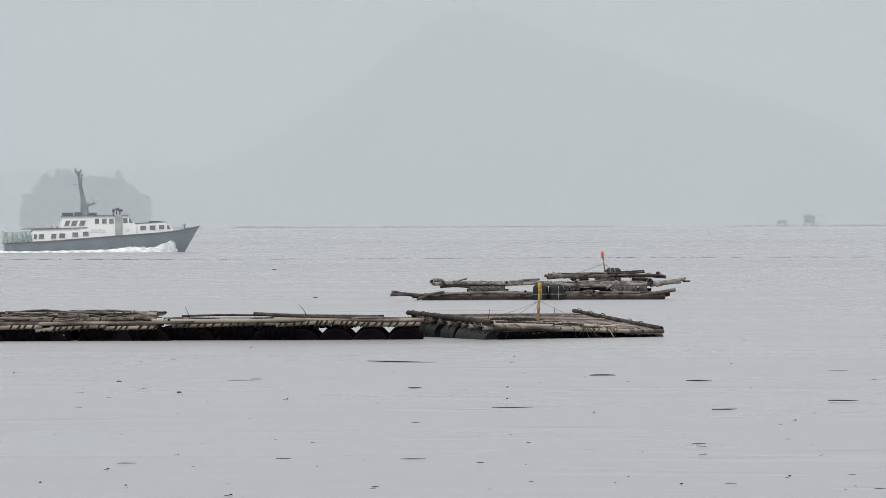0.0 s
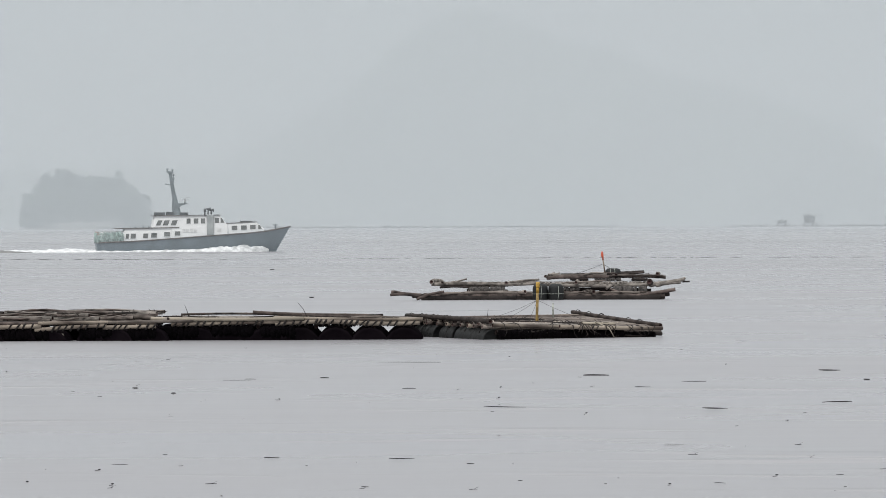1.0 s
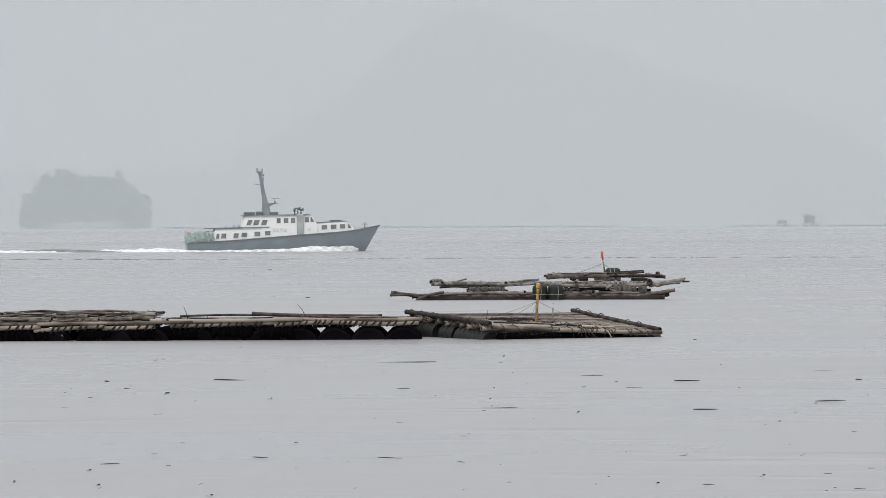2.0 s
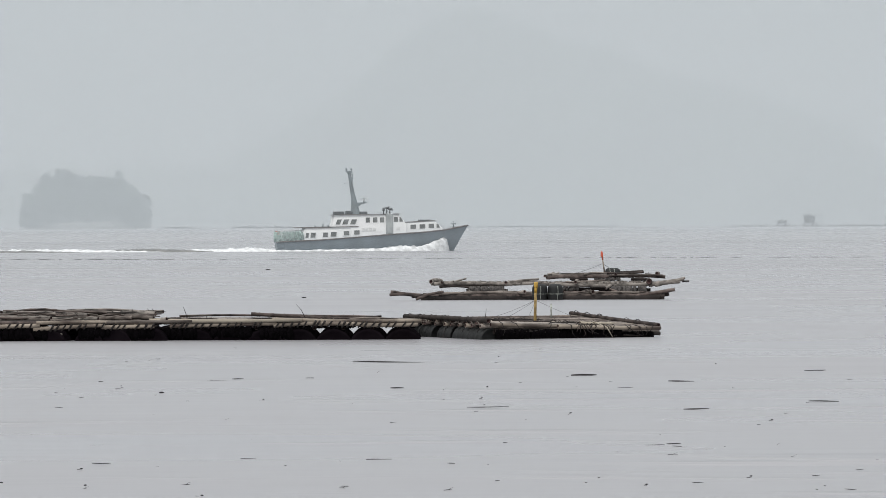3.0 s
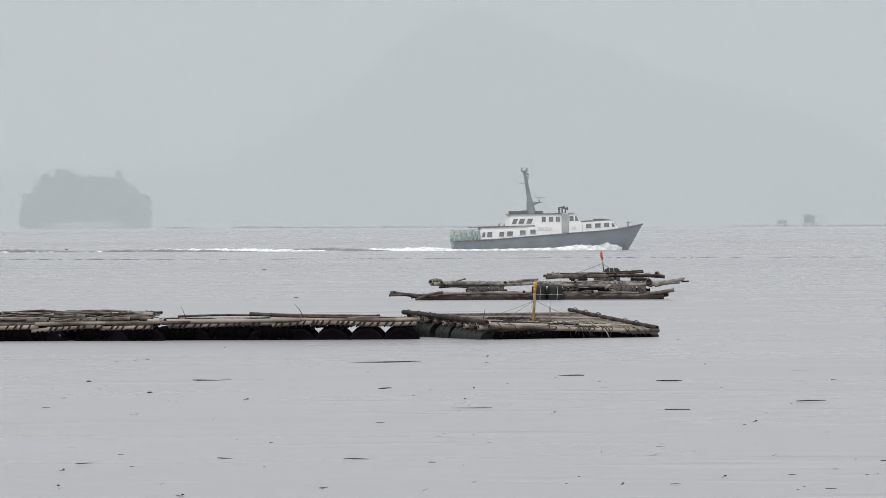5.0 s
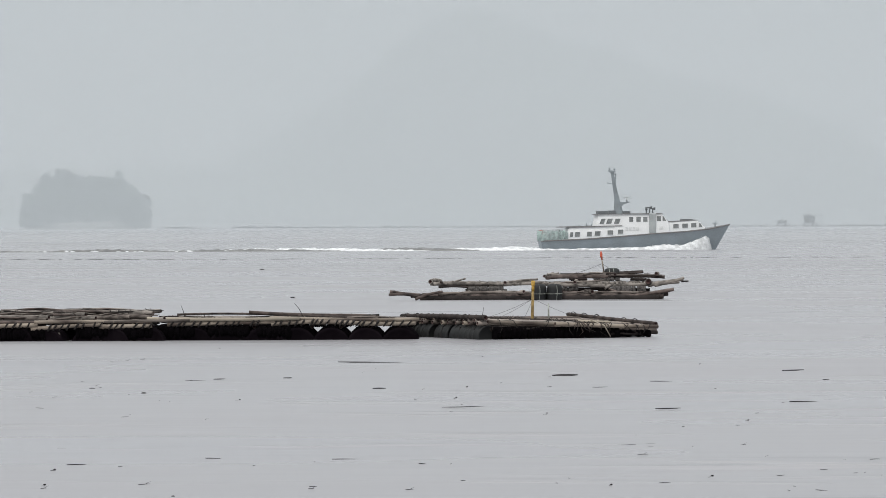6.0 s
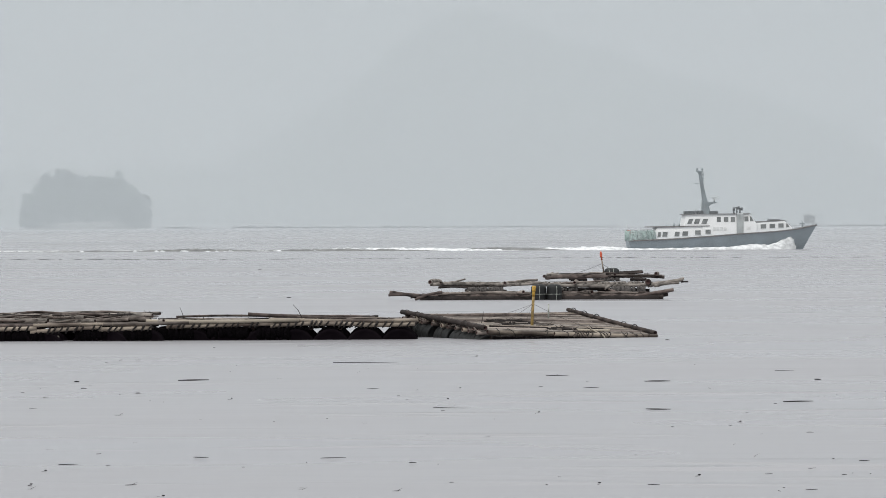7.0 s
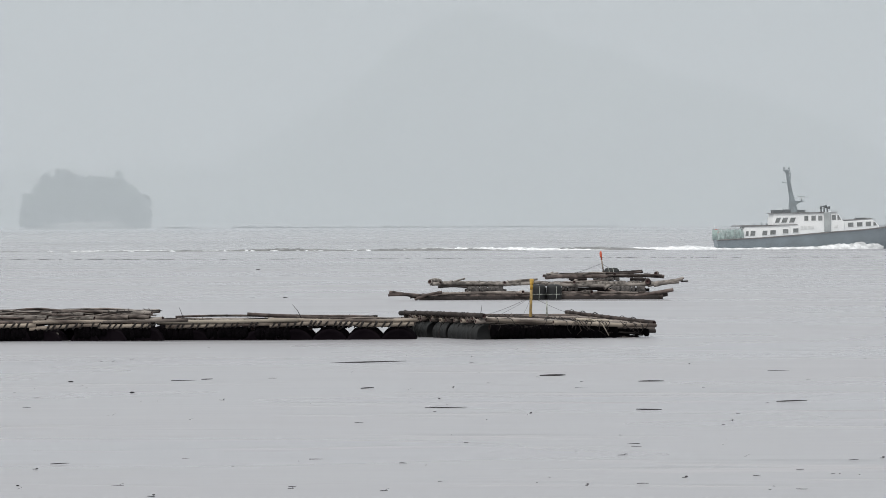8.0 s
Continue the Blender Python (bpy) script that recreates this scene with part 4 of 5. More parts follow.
def far_raft_back():
    raft = thing("bamboo_raft", "small raft of dark poles with a red-tipped stake", "raft", "far bamboo rafts", m=FAR3_BASE)
    rows = [((-3.35, 0.0, 0.20), (0.2, 0.0, 0.24), 0.110, BAMBOO_MID), ((-0.2, 0.1, 0.24), (3.45, 0.1, 0.22), 0.110, BAMBOO_MID),
            ((-3.0, 0.05, 0.33), (0.1, 0.05, 0.34), 0.060, BAMBOO), ((0.4, 0.0, 0.34), (3.3, 0.0, 0.32), 0.060, BAMBOO),
            ((-3.3, 0.7, 0.26), (3.2, 0.7, 0.28), 0.090, BAMBOO), ((-2.5, 1.4, 0.36), (2.25, 1.2, 0.54), 0.085, BAMBOO_DARK),
            ((-0.1, 0.5, 0.47), (2.25, 0.4, 0.50), 0.070, BAMBOO_MID), ((-3.42, -0.1, 0.30), (-2.9, 0.8, 0.46), 0.095, BAMBOO_GREY),
            ((-3.25, 0.1, 0.40), (-2.6, 0.5, 0.46), 0.060, BAMBOO_GREY), ((2.95, -0.25, 0.42), (3.1, 1.6, 0.42), 0.110, BAMBOO),
            ((-1.2, -0.2, 0.40), (0.1, 0.2, 0.43), 0.050, BAMBOO_GREY), ((0.6, -0.3, 0.38), (0.9, 1.8, 0.40), 0.080, BAMBOO_DARK),
            ((-2.0, -0.1, 0.12), (-1.0, -0.1, 0.12), 0.080, BAMBOO_DARK), ((1.5, -0.1, 0.12), (2.4, -0.1, 0.12), 0.080, BAMBOO_DARK)]
    log_parts(raft, rows)
    twigs(raft, [(-2.6 + k * 0.7, RND.uniform(0, 0.8), 0.42, RND.uniform(0.3, 0.7)) for k in range(8)], BAMBOO_MID)
    hanging_net(raft, -0.6, 0.9, 0.0, 0.20, 0.0)
    hanging_net(raft, 1.6, 2.2, 0.0, 0.20, 0.0)
    for x in (-1.4, 0.0, 2.0):
        drum(raft, pose(x, 1.0, -0.08, 0, 0, 0), 0.22, 0.9, DRUM)
    d = drum(raft, pose(0.48, 0.9, 0.42, 0, 0, 8), 0.31, 0.85, DRUM_GREEN, name="deck_drum", shoulder=True)
    bm = bmesh.new()
    tube(bm, [(0.05, 0.318 * math.cos(2 * math.pi * q / 16), 0.318 * math.sin(2 * math.pi * q / 16)) for q in range(17)], 0.014, 5)
    tube(bm, [(-0.2, 0.318 * math.cos(2 * math.pi * q / 16), 0.318 * math.sin(2 * math.pi * q / 16)) for q in range(17)], 0.014, 5)
    part("drum_rope", bm, CORD, d)
    bm = bmesh.new()
    tube(bm, [(0.02, 0.2, 0.3), (-0.12, 0.2, 1.2)], [0.045, 0.040], 7)
    stake = part("stake", bm, BAMBOO_TAN, raft)
    bm = bmesh.new()
    tube(bm, [(-0.12, 0.2, 1.2), (-0.13, 0.2, 1.36), (-0.16, 0.2, 1.40), (-0.17, 0.2, 1.60), (-0.18, 0.2, 1.70)], [0.045, 0.045, 0.075, 0.070, 0.03], 7)
    part("red_tip", bm, RED, stake)
    cord(raft, (-0.1, 0.2, 1.0), (-1.7, 0.2, 0.42), 0.010, 0.03, ROPE)
    cord(raft, (-0.1, 0.2, 1.0), (0.5, 0.3, 0.6), 0.010, 0.02, ROPE)
    return raft


# ---- the patrol boat ----
def boat():
    """x forward from the transom, y to port, z up from the waterline."""
    ship = thing("patrol_boat", "blue-grey motor launch with white two-level cabin, under way", "boat", m=pose(0, 480, 0))

    def lerp_in(tab, x):
        for (x0, v0), (x1, v1) in zip(tab, tab[1:]):
            if x <= x1:
                return v0 + (v1 - v0) * max(0.0, x - x0) / (x1 - x0)
        return tab[-1][1]

    sheer = ((0, 1.12), (5, 1.32), (10, 1.66), (13, 1.88), (17, 2.12), (19.5, 2.36), (22.2, 2.86))
    beam = ((0, 1.45), (0.5, 1.95), (3, 2.3), (10, 2.45), (15, 2.2), (18, 1.6), (20.5, 0.75), (22.2, 0.06))
    chine = ((0, 1.3), (0.5, 1.75), (10, 2.1), (15, 1.6), (18, 0.8), (19.6, 0.18), (20.4, 0.03))
    bm = bmesh.new()
    rings = []
    n = 28
    for i in range(n + 1):
        u = i / n
        row = []
        for side in (-1, 1):
            for k, v in enumerate((0.0, 0.35, 0.7, 0.93, 1.0)):
                # the stem rakes forward towards the deck
                xs = u * (20.5 + (22.42 - 20.5) * v) + (1 - u) * (0.2 + 0.22 * (1 - v))
                zt = lerp_in(sheer, u * 22.2)
                zb = -0.45
                z = zb + (zt - zb) * v
                yb, yt = lerp_in(chine, u * 20.4), lerp_in(beam, u * 22.2)
                y = yb + (yt - yb) * (v ** 0.8)
                row.append(bm.verts.new((xs, side * y, z)))
        rings.append(row)
    for r0, r1 in zip(rings, rings[1:]):
        for k in range(4):
            bm.faces.new((r0[k], r1[k], r1[k + 1], r0[k + 1]))
            bm.faces.new((r0[5 + k], r0[6 + k], r1[6 + k], r1[5 + k]))
        bm.faces.new((r0[4], r1[4], r1[9], r0[9]))
        bm.faces.new((r0[0], r0[5], r1[5], r1[0]))
    r = rings[0]
    bm.faces.new((r[0], r[1], r[2], r[3], r[4], r[9], r[8], r[7], r[6], r[5]))
    bmesh.ops.recalc_face_normals(bm, faces=bm.faces)
    hull = part("hull", bm, HULL, ship, "blue-grey painted hull")
    # rubbing strake and bulwark cap along the sheer
    for side in (-1, 1):
        bm = bmesh.new()
        pts = [(0.2 + 22.22 * i / 40, side * (lerp_in(beam, 22.2 * i / 40) + 0.02), lerp_in(sheer, 22.2 * i / 40) - 0.04) for i in range(41)]
        tube(bm, pts, 0.085, 6)
        part("rubbing_strake", bm, DECK, hull)

    def narrow(x, start, rate):
        """How much a cabin draws in towards the bow."""
        return 1 - rate * max(0.0, x - start)

    def house(outline, half, name, mat=WHITE, inset=0.12, start=99.0, rate=0.0):
        """A deckhouse from its side outline; the sides lean in a little towards the roof."""
        bm = bmesh.new()
        prism(bm, outline, -half, half)
        zs = [z for _, z in outline]
        for v in bm.verts:
            v.co.y *= (1 - inset * (v.co.z - min(zs)) / (max(zs) - min(zs)) * 0.6) * narrow(v.co.x, start, rate)
        bmesh.ops.bevel(bm, geom=[e for e in bm.edges], offset=0.05, segments=2, affect="EDGES", profile=0.5)
        return part(name, bm, mat, ship, "white painted cabin")

    aft = house([(3.35, 1.15), (3.15, 2.0), (3.45, 2.62), (9.4, 2.72), (10.0, 1.4)], 1.75, "aft_cabin")
    main = house([(6.55, 2.60), (6.85, 4.04), (14.2, 4.12), (15.1, 3.0), (15.1, 1.6), (8.8, 1.3), (8.7, 2.60)], 1.78, "wheelhouse")
    fore = house([(14.6, 1.7), (14.6, 3.10), (18.45, 3.30), (19.35, 2.55), (19.3, 2.0)], 1.62, "fore_cabin", start=14.6, rate=0.085)
    for outline, half, owner in ((((2.2, 2.66), (2.4, 2.62), (9.6, 2.73), (9.6, 2.82), (2.6, 2.74)), 1.78, aft),
                                 (((6.6, 4.06), (14.35, 4.14), (14.35, 4.22), (6.6, 4.14)), 1.82, main),
                                 (((14.9, 3.15), (18.55, 3.34), (18.55, 3.42), (14.9, 3.24)), 1.56, fore)):
        bm = bmesh.new()
        prism(bm, outline, -half, half)
        if owner is fore:
            for v in bm.verts:
                v.co.y *= narrow(v.co.x, 14.6, 0.085)
        part("roof", bm, DECK, owner, "dark edged roof")

    def window(owner, pts, half, side):
        """A pane set into a slim frame that stands proud of the wall; pts run round its outline in x and z."""
        cx, cz = sum(p[0] for p in pts) / len(pts), sum(p[1] for p in pts) / len(pts)
        bm = bmesh.new()
        prism(bm, [(cx + (x - cx) * 1.18, cz + (z - cz) * 1.14) for x, z in pts], side * half, side * (half + 0.035))
        if owner is fore:
            for v in bm.verts:
                v.co.y *= narrow(v.co.x, 14.6, 0.085)
        fr = part("window_frame", bm, WHITE, owner)
        bm = bmesh.new()
        prism(bm, [(cx + (x - cx) * 0.92, cz + (z - cz) * 0.92) for x, z in pts], side * (half + 0.02), side * (half + 0.045))
        if owner is fore:
            for v in bm.verts:
                v.co.y *= narrow(v.co.x, 14.6, 0.085)
        part("pane", bm, GLASS, fr, "dark window pane")

    for side in (-1, 1):
        for x0, x1, z0, z1 in ((3.5, 3.85, 1.50, 2.10), (4.05, 4.65, 1.52, 2.12), (5.45, 6.05, 1.55, 2.13), (6.35, 7.05, 1.62, 2.18)):
            window(aft, [(x0 - 0.02, z0), (x1, z0), (x1 + 0.06, z1), (x0 + 0.06, z1)], 1.72, side)
        for x0, x1, z0, z1 in ((7.85, 8.55, 1.74, 2.28),):
            window(aft, [(x0, z0), (x1, z0), (x1, z1), (x0, z1)], 1.72, side)
        window(main, [(9.05, 1.82), (9.72, 1.84), (9.72, 2.36), (9.05, 2.34)], 1.76, side)
        for x0, x1 in ((10.4, 10.9), (11.22, 11.78), (12.02, 12.56)):
            window(main, [(x0, 3.18), (x1, 3.19), (x1, 3.82), (x0, 3.81)], 1.675, side)
        window(main, [(13.62, 3.24), (14.15, 3.25), (14.12, 3.88), (13.62, 3.87)], 1.67, side)
        window(main, [(14.28, 3.25), (14.78, 3.26), (14.42, 3.88), (14.28, 3.88)], 1.67, side)
        # raked aft windows of the wheelhouse
        for x0, x1 in ((7.0, 7.55), (7.75, 8.4), (8.65, 9.3)):
            window(main, [(x0 - 0.08, 2.98), (x1 - 0.08, 2.99), (x1 + 0.16, 3.62), (x0 + 0.16, 3.61)], 1.70, side)
        for x0, x1, h in ((15.55, 16.25, 0), (16.62, 17.34, 0.04), (17.68, 18.36, 0.09)):
            window(fore, [(x0, 2.40 + h), (x1, 2.42 + h), (x1, 2.96 + h), (x0, 2.94 + h)], 1.57, side)
        window(fore, [(18.62, 2.52), (19.08, 2.56), (18.82, 3.04), (18.62, 3.02)], 1.565, side)
        # faded lettering panel, unreadable: pale bars
        for k in range(4):
            bm = bmesh.new()
            box(bm, (9.95 + k * 0.42, -0.012, 2.22), (10.28 + k * 0.42, 0.012, 2.62), 0.0)
            p = part("faded_bar", bm, OFFWHITE, main, "faded grey lettering bar")
            p.location = (0, side * 1.762, 0)
        bm = bmesh.new()
        box(bm, (13.9, -0.012, 2.3), (14.35, 0.012, 2.7), 0.0)
        part("faded_bar", bm, OFFWHITE, main).location = (0, side * 1.75, 0)
        # grey trunk up the side of the wheelhouse
        bm = bmesh.new()
        box(bm, (12.72, side * 1.76 - 0.14, 1.9), (13.5, side * 1.76 + 0.14, 4.22), 0.06)
        part("exhaust_trunk", bm, LIGHT_GREY, ship, "light grey side trunk")
    # bow: cap, bitt, short rail
    bm = bmesh.new()
    tube(bm, [(20.7, 0, 2.6), (20.7, 0, 3.12)], 0.07, 7)
    tube(bm, [(20.7, 0, 3.2), (20.7, 0, 3.3)], [0.09, 0.03], 7)
    tube(bm, [(20.4, 0, 3.0), (21.0, 0, 3.0)], 0.06, 6)
    part("bow_bitt", bm, GREY_PAINT, ship)
    # roof fittings
    for lo, hi, name in (((6.85, -0.9, 4.14), (8.05, 0.5, 4.50), "roof_locker"), ((8.25, -0.8, 4.14), (9.0, 0.8, 4.55), "roof_locker"),
                         ((9.8, -0.8, 4.14), (10.7, 0.6, 4.48), "roof_locker"), ((16.7, -0.6, 3.3), (18.0, 0.6, 3.5), "fore_hatch")):
        bm = bmesh.new()
        box(bm, lo, hi, 0.05)
        part(name, bm, DARK_GREY, ship, "dark grey locker on the roof")
    # horns and searchlights
    for x, z, d in ((12.62, 4.78, 0), (12.98, 4.86, 1), (13.34, 4.72, 1)):
        bm = bmesh.new()
        tube(bm, [(x, -0.4, 4.1), (x, -0.4, z)], 0.09, 6)
        if d:
            tube(bm, [(x - 0.25, -0.4, z), (x, -0.4, z), (x + 0.3, -0.4, z)], [0.06, 0.10, 0.20], 8)
        else:
            tube(bm, [(x, -0.4, z - 0.25), (x, -0.4, z + 0.12)], [0.16, 0.12], 8)
        part("horn", bm, DARK_GREY, ship, "dark grey horn on the roof")
    # the raked mast
    bm = bmesh.new()
    stations = ((9.45, 4.1, 0.62), (9.38, 4.6, 0.48), (9.32, 5.15, 0.41), (9.24, 5.9, 0.29), (9.08, 6.7, 0.23), (8.92, 7.7, 0.20), (8.78, 8.6, 0.18), (8.70, 9.0, 0.21))
    rows = []
    for x, z, w in stations:
        rows.append([bm.verts.new((x + sx * w, sy * w * 0.6, z)) for sx, sy in ((-1, -0.5), (-0.5, -1), (0.5, -1), (1, -0.5), (1, 0.5), (0.5, 1), (-0.5, 1), (-1, 0.5))])
    for a, b in zip(rows, rows[1:]):
        for k in range(8):
            bm.faces.new((a[k], a[(k + 1) % 8], b[(k + 1) % 8], b[k]))
    bm.faces.new(rows[-1])
    bm.faces.new(rows[0][::-1])
    mast = part("mast", bm, GREY_PAINT, ship, "tall raked grey mast")
    bm = bmesh.new()
    prism(bm, [(9.4, 4.75), (9.75, 5.05), (10.1, 5.3), (10.72, 5.44), (10.72, 5.54), (9.35, 5.50)], -0.25, 0.25)
    part("radar_platform", bm, GREY_PAINT, mast)
    bm = bmesh.new()
    tube(bm, [(10.4, 0, 5.5), (10.4, 0, 5.98)], [0.09, 0.07], 8)
    box(bm, (9.95, -0.06, 5.98), (10.95, 0.06, 6.07), 0.02)
    part("radar_scanner", bm, LIGHT_GREY, mast, "light grey radar scanner bar")
    bm = bmesh.new()
    prism(bm, [(8.26, 9.12), (8.44, 8.96), (8.94, 8.92), (9.09, 9.02), (9.04, 9.14), (8.28, 9.2)], -0.25, 0.25)
    for x, z in ((8.4, 9.42), (8.98, 9.36), (9.1, 8.75), (9.1, 8.35)):
        tube(bm, [(x, 0, z - 0.45), (x, 0, z - 0.12)], 0.045, 6)
        tube(bm, [(x, 0, z - 0.12), (x, 0, z + 0.08)], [0.11, 0.10], 8)
    tube(bm, [(8.15, 0, 7.68), (8.85, 0, 7.65)], 0.045, 6)
    tube(bm, [(8.2, 0, 7.60), (8.2, 0, 7.85)], 0.05, 6)
    part("mast_lights", bm, GREY_PAINT, mast)
    # awning bar and small gear on the aft roof
    bm = bmesh.new()
    for x, h in ((5.6, 0.35), (4.7, 0.2), (6.2, 0.3)):
        tube(bm, [(x, -0.5, 2.7), (x + 0.02, -0.5, 2.72 + h)], [0.12, 0.08], 6)
    part("roof_vent", bm, GREY_PAINT, ship)
    # stern rail with green netting and a flag
    for side in (-1, 1):
        for x in (0.25, 1.2, 2.2, 3.1):
            bm = bmesh.new()
            tube(bm, [(x, side * 1.9, 1.0), (x, side * 1.9, 2.35)], 0.035, 6)
            part("stern_stanchion", bm, LIGHT_GREY, ship)
        bm = bmesh.new()
        tube(bm, [(0.2, side * 1.9, 2.32), (3.2, side * 1.9, 2.38)], 0.035, 6)
        tube(bm, [(0.2, side * 1.9, 1.75), (3.2, side * 1.9, 1.8)], 0.03, 6)
        part("stern_rail", bm, LIGHT_GREY, ship)
        bm = bmesh.new()
        # netting: crossed cords with gaps, bunched at the forward end
        for i in range(34):
            x = 0.3 + 2.9 * i / 33
            top = 2.25 + 0.12 * math.sin(i * 0.7) - (0.25 if i % 7 == 3 else 0)
            y = side * (1.93 + 0.05 * math.sin(i * 1.1))
            w = 0.016 if i < 24 else 0.035
            tube(bm, [(x, y, 1.12), (x + 0.06 * math.sin(i), y, 1.7), (x, y, top)], w, 4)
        for k in range(9):
            z = 1.2 + 0.12 * k
            tube(bm, [(0.3, side * 1.93, z), (1.7, side * 1.96, z - 0.05), (3.2, side * 1.93, z + 0.03)], 0.012, 4)
        net = part("safety_net", bm, NETGREEN, ship, "pale green netting draped over the stern rail")
        bm = bmesh.new()
        grid = [[bm.verts.new((0.22 + 3.0 * i / 24, side * (1.95 + 0.03 * math.sin(i * 1.3 + k)), 1.1 + (1.12 + 0.07 * math.sin(i * 0.8)) * k / 4)) for i in range(25)] for k in range(5)]
        for g0, g1 in zip(grid, grid[1:]):
            for i in range(24):
                bm.faces.new((g0[i], g0[i + 1], g1[i + 1], g1[i]))
        part("net_sheet", bm, NETSHEET, net, "fine translucent green mesh", smooth=True)
    bm = bmesh.new()
    for i in range(12):
        y = -1.85 + 3.7 * i / 11
        tube(bm, [(0.2, y, 1.1), (0.18, y, 1.7), (0.2, y, 2.25)], 0.03, 4)
    part("safety_net", bm, NETGREEN, ship)
    bm = bmesh.new()
    tube(bm, [(0.35, 0.3, 1.1), (0.15, 0.3, 3.0)], 0.03, 6)
    staff = part("flag_staff", bm, LIGHT_GREY, ship)
    for dx, mat, lab in ((0.0, RED, "red half of the flag"), (0.42, WHITE, "white half of the flag")):
        bm = bmesh.new()
        g = [[bm.verts.new((0.25 + dx + 0.42 * i / 4, 0.3 + 0.06 * math.sin((dx + 0.42 * i / 4) * 9) + t, 1.9 + 0.45 * j - 0.1 * (dx + 0.1 * i))) for i in range(5)] for j in range(2) for t in (0.0, 0.012)]
        for r0, r1 in ((g[0], g[2]), (g[1], g[3])):
            for i in range(4):
                bm.faces.new((r0[i], r0[i + 1], r1[i + 1], r1[i]))
        part("flag_cloth", bm, mat, staff, lab)
    return ship


def foam_ridge(bm, stations, seed, lump=0.25, sides=9):
    """A ragged bank of foam: stations of x, y, width, height."""
    rnd = random.Random(seed)
    rows = []
    n = len(stations)
    dense = []
    for (a, b) in zip(stations, stations[1:]):
        steps = max(2, int(abs(b[0] - a[0]) / 0.22))
        for k in range(steps):
            dense.append([p + (q - p) * k / steps for p, q in zip(a, b)])
    dense.append(list(stations[-1]))
    for x, y, w, h in dense:
        row = []
        for k in range(sides):
            u = k / (sides - 1) * 2 - 1
            nz = noise.noise(Vector((x * 1.6, u * 1.3 + seed, 0.3))) * 0.6 + noise.noise(Vector((x * 4.0, u * 3 + seed, 1.7))) * 0.5
            z = h * max(0.0, 1 - u * u) * (1 + lump * 3.0 * nz) - 0.10 * lump
            row.append(bm.verts.new((x + 0.1 * nz, y + u * w, max(z, 0) + 0.012 - (0.08 if abs(u) == 1 else 0))))
        rows.append(row)
    for r0, r1 in zip(rows, rows[1:]):
        for k in range(sides - 1):
            f = bm.faces.new((r0[k], r1[k], r1[k + 1], r0[k + 1]))
            f.smooth = True


def foam_spray(bm, spots, seed):
    """Drops and clots thrown up over a bank of foam."""
    rnd = random.Random(seed)
    for x, y, z, s in spots:
        made = bmesh.ops.create_icosphere(bm, subdivisions=1, radius=s)
        for v in made["verts"]:
            v.co = Vector((v.co.x * rnd.uniform(0.7, 1.6), v.co.y, v.co.z * rnd.uniform(0.5, 1.2))) + Vector((x, y, z))


PLUMES = []


